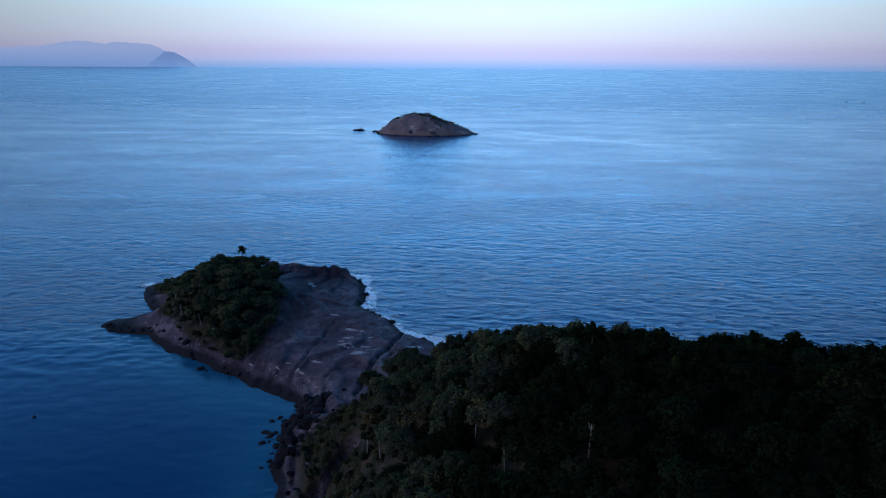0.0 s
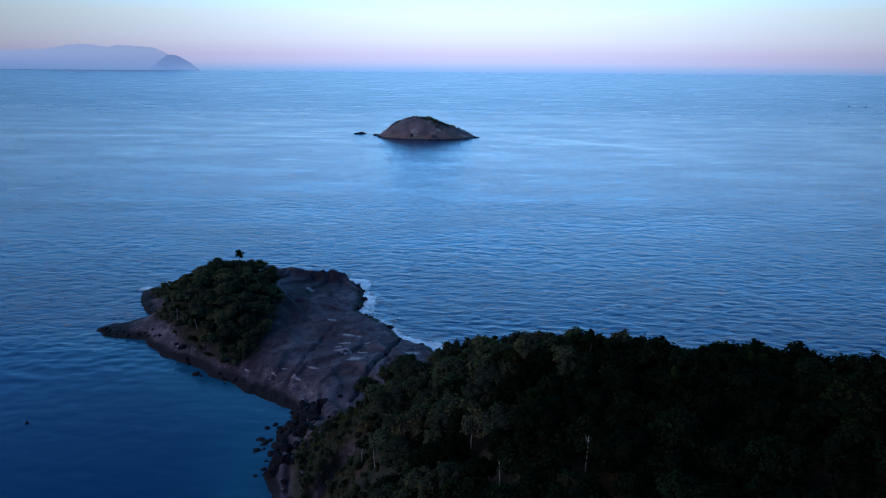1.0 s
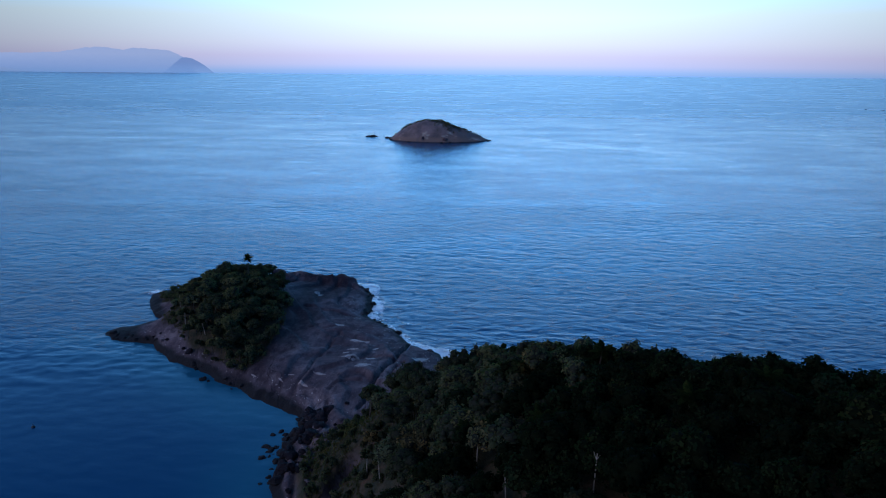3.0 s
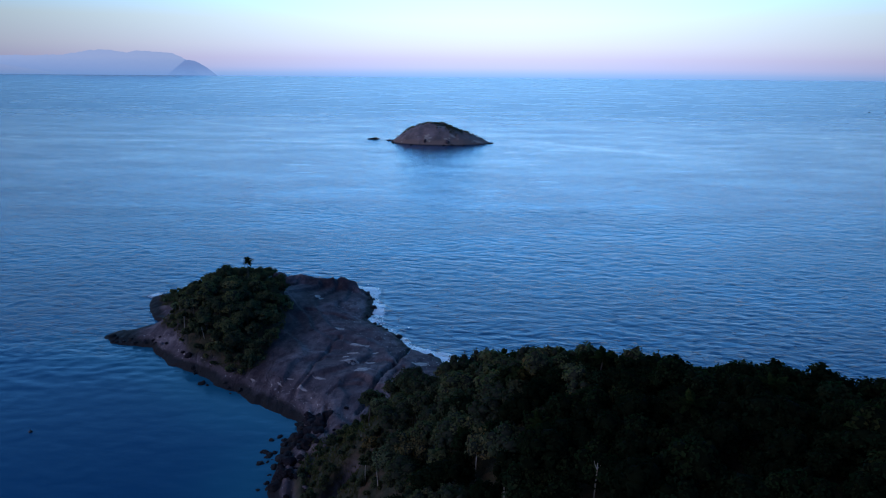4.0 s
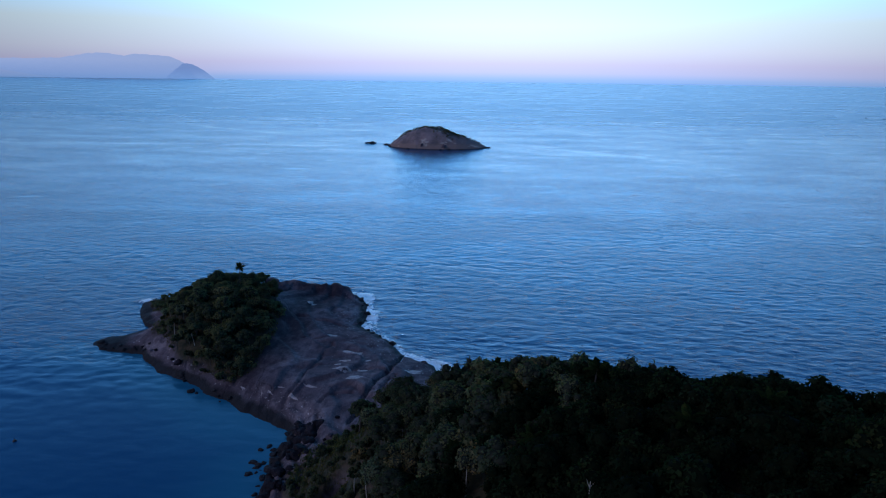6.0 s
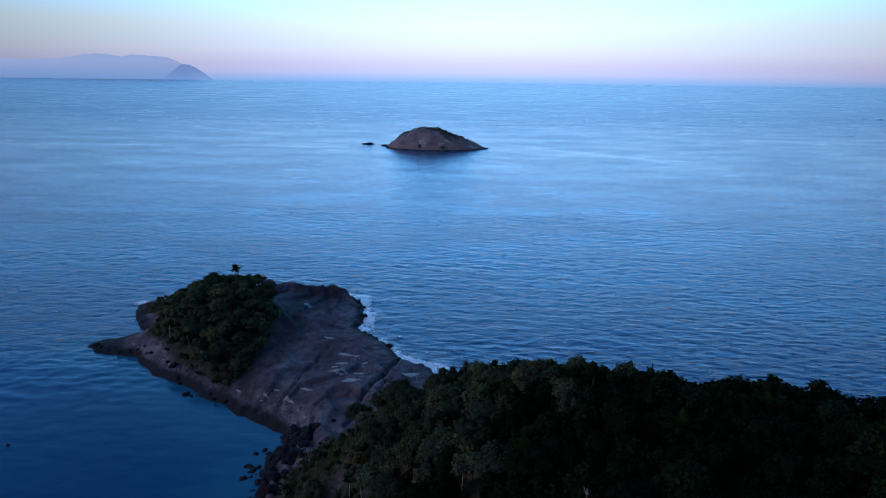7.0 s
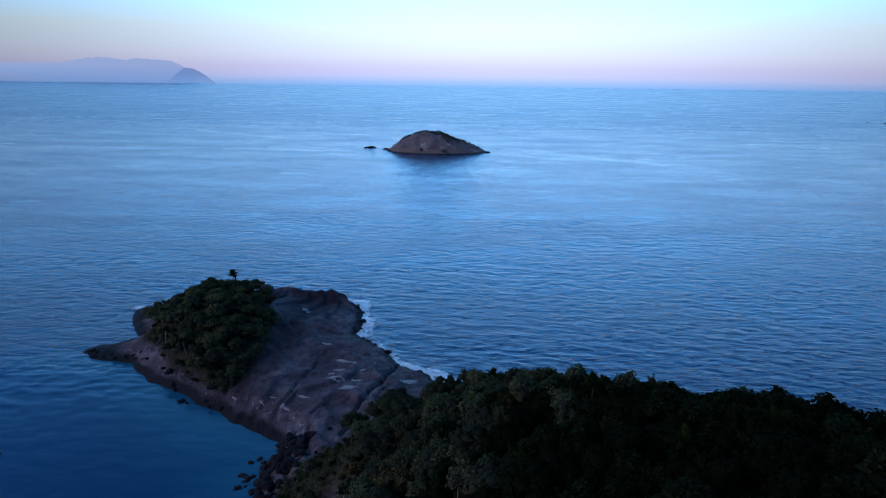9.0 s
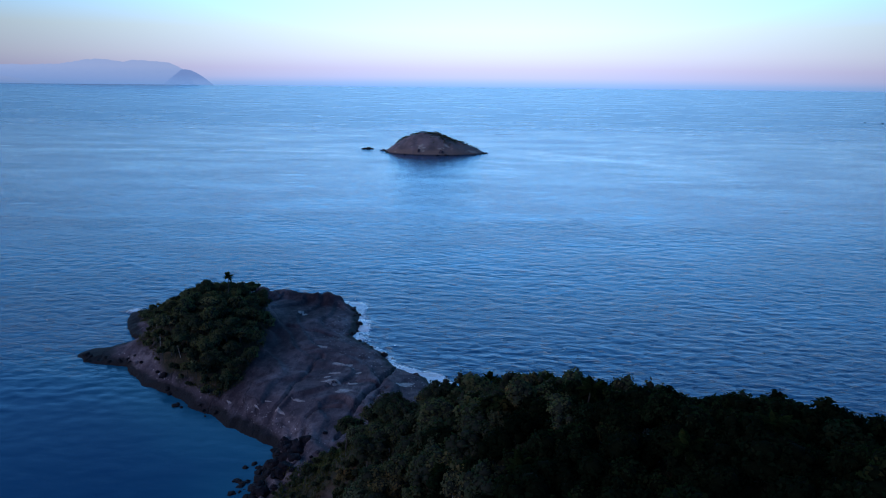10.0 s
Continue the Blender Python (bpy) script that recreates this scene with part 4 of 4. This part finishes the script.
def frond_mesh(rng, long):
    """A drooping feather of leaflets on a midrib."""
    verts, faces = [], []
    pts = [(long * t, 0, long * (0.42 * t - 0.72 * t * t)) for t in np.linspace(0, 1, 12)]
    v, f = tube(pts, [0.05 * (1 - 0.8 * t) for t in np.linspace(0, 1, 12)], 4)
    pieces = [(v, f)]
    for t in np.linspace(0.1, 0.98, 26):
        p = Vector((long * t, 0, long * (0.42 * t - 0.72 * t * t)))
        ll = 0.85 * math.sin(math.pi * min(1, 0.15 + 0.9 * t)) + 0.15
        for s in (-1, 1):
            tip = p + Vector((0.45 * ll, s * ll * 0.8, -0.4 * ll + float(rng.normal(0, 0.05))))
            w = Vector((0.07, 0, 0.02))
            pieces.append(([tuple(p - w), tuple(p + w), tuple(p.lerp(tip, 0.6) + w), tuple(tip), tuple(p.lerp(tip, 0.6) - w)], [(0, 1, 2, 3, 4)]))
    v, f = joined(pieces)
    return mesh_of("frond", v, f, [FROND])


def build_palms():
    rng = np.random.default_rng(8)
    fronds = [frond_mesh(rng, 2.3), frond_mesh(rng, 2.7)]

    def palm(x, y, z, high, label, group, bend):
        ob = new("palm_tree")
        ob.matrix_basis = pose(x, y, z - 0.2, 0, 0, float(rng.uniform(0, 360)))
        pts = [(bend * t * t, 0.0, high * t) for t in np.linspace(0, 1, 9)]
        tv, tf = tube(pts, [0.17 * (1.25 - 0.5 * t) for t in np.linspace(0, 1, 9)], 8)
        child("trunk", mesh_of("palm_trunk", tv, tf, [BARK], True), ob)
        for k in range(18):
            up = 62 - 100 * (k % 6) / 5
            child("frond", fronds[k % 2], ob, at=pose(bend, 0, high, 0, 0, 137.5 * k) @ pose(0, 0, 0, 0, -up + float(rng.normal(0, 5)), 0))
        tagged(ob, label, "palm tree", group)

    def floor(x, y):
        return float(land(np.array([x]), np.array([y]))[0])

    palm(-99.3, 268, floor(-99.3, 268), 26.8 - floor(-99.3, 268), "slender palm standing above the thicket on the headland", "", 0.5)
    for x, y, h in ((20, 146, 8.0), (30.5, 144, 7.6), (7.5, 178, 7.6), (-2, 118, 7.2), (46, 100, 8.2), (33, 96, 7.6), (12, 104, 7.4), (24, 122, 7.0)):
        palm(x, y, floor(x, y), h, "dark palm rising out of the forest canopy", "palms in the forest", float(rng.uniform(0.2, 0.9)))


def build_bare_trees():
    """Slender pale stems that show on the slope and at the thicket's edge."""
    rng = np.random.default_rng(13)
    for x, y, h in STEMS:
        z = float(land(np.array([x]), np.array([y]))[0])
        v, f, mats, c, nn = crown_arrays(rng, h, 1.1, 1.1, 4, 130, 0.34)
        ob = new("slender_tree")
        ob.matrix_basis = pose(x, y, z - 0.2, float(rng.normal(0, 5)), float(rng.normal(0, 5)), float(rng.uniform(0, 360)))
        tv, tf = trunk_arrays(rng, h, 0.12, c, 0.03, 2, 0.85)
        child("trunk", mesh_of("slender_trunk", tv, tf, [PALE_BARK], True), ob, "bare pale grey stem")
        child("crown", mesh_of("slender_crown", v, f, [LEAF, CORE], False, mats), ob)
        tagged(ob, "slender tree with a bare pale stem and thin crown", "tree", "pale-stemmed trees")


def build_grass():
    rng = np.random.default_rng(44)
    x, y = rng.uniform(-52, -12, 9000), rng.uniform(110, 212, 9000)
    d, e = shore_distance(x, y), hill_side(x, y)
    e = e + 8 * smooth(170, 184, y)
    ok = (d > 8) & (e < 1) & (e > -22) | (d > 8) & (d < 20) & (e < 1)
    ok &= line_distance(x, y, CLEFT) > 2.5
    x, y = x[ok], y[ok]
    hx, hy = rng.uniform(-152, -76, 9000), rng.uniform(208, 308, 9000)
    ok = (low_mask(hx, hy) > 0.15) & (scrub_mask(hx, hy) < 0.9) & (shore_distance(hx, hy) > 4.5)
    x, y = np.concatenate([x, hx[ok]]), np.concatenate([y, hy[ok]])
    z = land(x, y)
    n = len(x)
    verts, faces = [], []
    for k in range(4):
        a = rng.uniform(0, 2 * np.pi, n)
        h = rng.uniform(0.35, 0.9, n)
        c, s = np.cos(a), np.sin(a)
        base = np.stack([x + rng.normal(0, 0.2, n), y + rng.normal(0, 0.2, n), z - 0.08], -1)
        side = np.stack([-s, c, 0 * c], -1) * 0.09
        tip = base + np.stack([c * h * 0.6, s * h * 0.6, h], -1)
        mid = base + np.stack([c * h * 0.2, s * h * 0.2, h * 0.6], -1)
        verts.append(np.stack([base - side, base + side, mid + side * 0.8, tip, mid - side * 0.8], 1).reshape(-1, 3))
        i = np.arange(n)[:, None] * 5 + 5 * n * k
        faces.append(np.concatenate([i + (0, 1, 2), i + (0, 2, 4), i + (4, 2, 3)], 1).reshape(-1, 3))
    me = mesh_of("grass", np.concatenate(verts), np.concatenate(faces), [GRASS])
    tagged(new("grass", me), "dry olive grass tufts on the slope above the rocks", "grass", kind="stuff")


# ---- the island out at sea ----
def island_height(x, y):
    u, v = (x + 64) / 69, (y - 925) / 38
    u = u + 0.04 * fbm(x, y, 30, 3, 2.0)
    prof = np.interp(u, [-1.05, -1, -0.9, -0.7, -0.4, -0.2, 0.0, 0.25, 0.55, 0.85, 1, 1.05], [-0.1, 0, 0.24, 0.60, 0.93, 1, 0.97, 0.81, 0.51, 0.19, 0.0, -0.1])
    w = 1 - (v / np.sqrt(np.clip(1.02 - u * u, 0.02, 1))) ** 2
    z = 25.5 * np.minimum(prof, 1) * np.sqrt(np.clip(w, 0, 1)) + np.minimum(w, 0) * 4
    return z + smooth(0, 4, z) * (2.4 * fbm(x, y, 20, 4, 3.0) + 1.6 * np.abs(fbm(x, y * 0.5, 9, 3, 8.0))) - 0.3


def build_island():
    m, n, l, b = material("island_slopes")
    where = place(n, l)
    g = n.new("ShaderNodeNewGeometry")
    s = n.new("ShaderNodeSeparateXYZ")
    l.new(g.outputs["Position"], s.inputs[0])
    mix = grain(n, l, where, 0.05, 6.0, 0.65)
    c = ramped(n, l, mix, (0.35, (0.150, 0.110, 0.104)), (0.5, (0.265, 0.178, 0.165)), (0.68, (0.355, 0.245, 0.225)))
    green = span(n, l, s.outputs["X"], -75.0, -40.0, 0.0, 0.5)
    c = blend(n, l, green, c, (0.095, 0.076, 0.066))
    bare = grain(n, l, place(n, l, (0.06, 0.06, 0.12)), 1.0, 5.0, 0.6)
    add = n.new("ShaderNodeMath")
    add.operation = "MULTIPLY_ADD"
    l.new(bare, add.inputs[0])
    add.inputs[1].default_value = -14.0
    l.new(s.outputs["Z"], add.inputs[2])
    c = blend(n, l, span(n, l, add.outputs[0], 1.0, -2.0), c, (0.24, 0.16, 0.13))
    c = blend(n, l, span(n, l, bare, 0.60, 0.66, 0.0, 0.8), c, (0.50, 0.42, 0.34))
    c = blend(n, l, span(n, l, s.outputs["Z"], 1.6, 0.6), c, (0.05, 0.040, 0.042))
    l.new(c, b.inputs["Base Color"])
    b.inputs["Roughness"].default_value = 0.9
    bumped(n, l, b, mix, 3.0)
    xs, ys = np.arange(-140, 13, 1.3), np.arange(872, 964, 1.3)
    x, y = np.meshgrid(xs, ys, indexing="ij")
    z = island_height(x, y)
    faces = grid_faces(len(xs), len(ys))
    faces = faces[(z.ravel()[faces] > -1.5).any(1)]
    me = mesh_of("island", np.stack([x, y, z], -1).reshape(-1, 3), faces, [m], True)
    tagged(new("island", me), "brown and green rocky island with scrub on top", "island", kind="structure")
    rng = np.random.default_rng(3)
    x, y = rng.uniform(-134, 4, 2400), rng.uniform(878, 956, 2400)
    z = island_height(x, y)
    u = (x + 64) / 72
    dens = smooth(8, 20, z) * (0.25 + 0.75 * smooth(-0.35, 0.1, u + 0.3 * fbm(x, y, 18, 3, 6.0))) + 0.9 * smooth(25, 31, z)
    crest = smooth(0.45, 0.1, np.abs(y - 925) / 38)
    ok = dens * (0.45 + 0.6 * smooth(-0.3, 0.4, u)) + 0.8 * crest * smooth(3, 9, z) > rng.uniform(0.25, 1.6, len(x))
    x, y, z = x[ok], y[ok], z[ok]
    v, f, mats, nn = RAW["low", 0]
    keep = np.arange(0, 360, 12)
    lv = v[: 4 * 360].reshape(-1, 4, 3)[keep].reshape(-1, 3)
    cv = v[4 * 360:]
    cf = f[mats == 1] - 4 * 360
    lf = np.concatenate([np.arange(30)[:, None] * 4 + (0, 1, 2), np.arange(30)[:, None] * 4 + (0, 2, 3)])
    base = np.concatenate([lv, cv])
    bf = np.concatenate([lf, cf + len(lv)])
    bk = np.concatenate([np.zeros(len(lf), int), np.ones(len(cf), int)])
    size = rng.uniform(0.4, 1.05, len(x))[:, None, None]
    verts = (base[None] * size + np.stack([x, y, z - 0.3], -1)[:, None]).reshape(-1, 3)
    faces = (bf[None] + (np.arange(len(x)) * len(base))[:, None, None]).reshape(-1, 3)
    me = mesh_of("scrub", verts, faces, [ISLAND_SCRUB, ISLAND_SCRUB], False, np.tile(bk, len(x)))
    tagged(new("island_scrub", me), "dark green scrub covering the island's crest", "scrub", kind="stuff")
    for k in range(14):
        a = rng.uniform(3.4, 6.0)
        x, y = -64 + 68 * math.cos(a), 925 + 37.5 * math.sin(a)
        put_boulder(rng, x, y, float(rng.uniform(1.0, 2.2)), "reddish-brown rock ledge at the foot of the island", "ledges of the island", 0.25, 0.2)
    for x, y, s in ((-52, 888, 4.2), (-45, 887, 3.2), (-57, 887, 2.4), (-101, 892, 2.2), (-30, 890, 2.4), (-82, 889, 2.4)):
        put_boulder(rng, x, y, s, "pale bare rock outcrop on the island slope", "outcrops of the island", 0.3, float(island_height(np.array([x]), np.array([y]))[0]))
    for x, y, s in ((-166, 950, 4.2), (-161, 949, 5.0), (-156, 951, 3.4), (-137, 934, 3.4), (-132, 930, 4.2), (7, 917, 3.4), (4, 914, 4.0)):
        put_boulder(rng, x, y, s, "low dark rock awash beside the island", "rocks beside the island", 0.28, -0.3).scale.z *= 0.5


def build_boats():
    """Specks on the water: two small boats far out and a mooring buoy in the cove."""
    hull = plain("boat_hull", (0.03, 0.03, 0.035))
    cabin = plain("boat_cabin", (0.10, 0.10, 0.11))

    def boat(x, y, size, turn):
        ob = new("boat")
        ob.matrix_basis = pose(x, y, 0, 0, 0, turn)
        ob.scale = (size, size, size)
        bm = bmesh.new()
        rows = []
        for t in np.linspace(0, 1, 9):
            w = 1.2 * (1 - t ** 3) + 0.03
            rows.append([bm.verts.new((-3.5 + 7 * t, w * s, z + 0.35 * t * t * (z > 0))) for s, z in ((-1, 1.0), (-0.75, 0.1), (0, -0.3), (0.75, 0.1), (1, 1.0))])
        for a, b in zip(rows, rows[1:]):
            for i in range(4):
                bm.faces.new((a[i], b[i], b[i + 1], a[i + 1]))
            bm.faces.new((a[4], b[4], b[0], a[0]))
        bm.faces.new(rows[0])
        me = bpy.data.meshes.new("hull")
        bm.to_mesh(me)
        bm.free()
        me.materials.append(hull)
        child("hull", me, ob)
        bm = bmesh.new()
        bmesh.ops.create_cube(bm, size=1.0)
        bmesh.ops.scale(bm, vec=(2.2, 1.5, 1.3), verts=bm.verts)
        bmesh.ops.translate(bm, vec=(-0.8, 0, 1.6), verts=bm.verts)
        bmesh.ops.bevel(bm, geom=bm.edges[:], offset=0.15, segments=2, affect="EDGES")
        me = bpy.data.meshes.new("cabin")
        bm.to_mesh(me)
        bm.free()
        me.materials.append(cabin)
        child("cabin", me, ob)
        tagged(ob, "small dark boat far out on the sea", "boat", "boats at sea")

    boat(880, 1615, 0.9, 20)
    boat(906, 1592, 0.9, 160)
    boat(-309, 935, 0.45, 80)
    ob = new("mooring_buoy")
    ob.matrix_basis = pose(-134.7, 174.6, 0)
    bm = bmesh.new()
    bmesh.ops.create_uvsphere(bm, u_segments=16, v_segments=10, radius=0.55)
    for v in bm.verts:
        v.co.z = v.co.z * 0.8 + 0.2
    me = bpy.data.meshes.new("float")
    bm.to_mesh(me)
    bm.free()
    me.materials.append(hull)
    child("float", me, ob)
    tv, tf = tube([(0, 0, 0.5), (0, 0, 1.3)], [0.09, 0.05], 8)
    child("mast", mesh_of("mast", tv, tf, [hull]), ob)
    tagged(ob, "small dark mooring buoy floating in the cove", "buoy")


build_sea()
build_ground()
build_far_land()
make_trees()
build_thicket()
build_undergrowth()
build_low_shrubs()
build_slope_shrubs()
build_palms()
build_bare_trees()
build_island()
build_boulders()
build_pools()
build_boats()
build_grass()
build_forest()
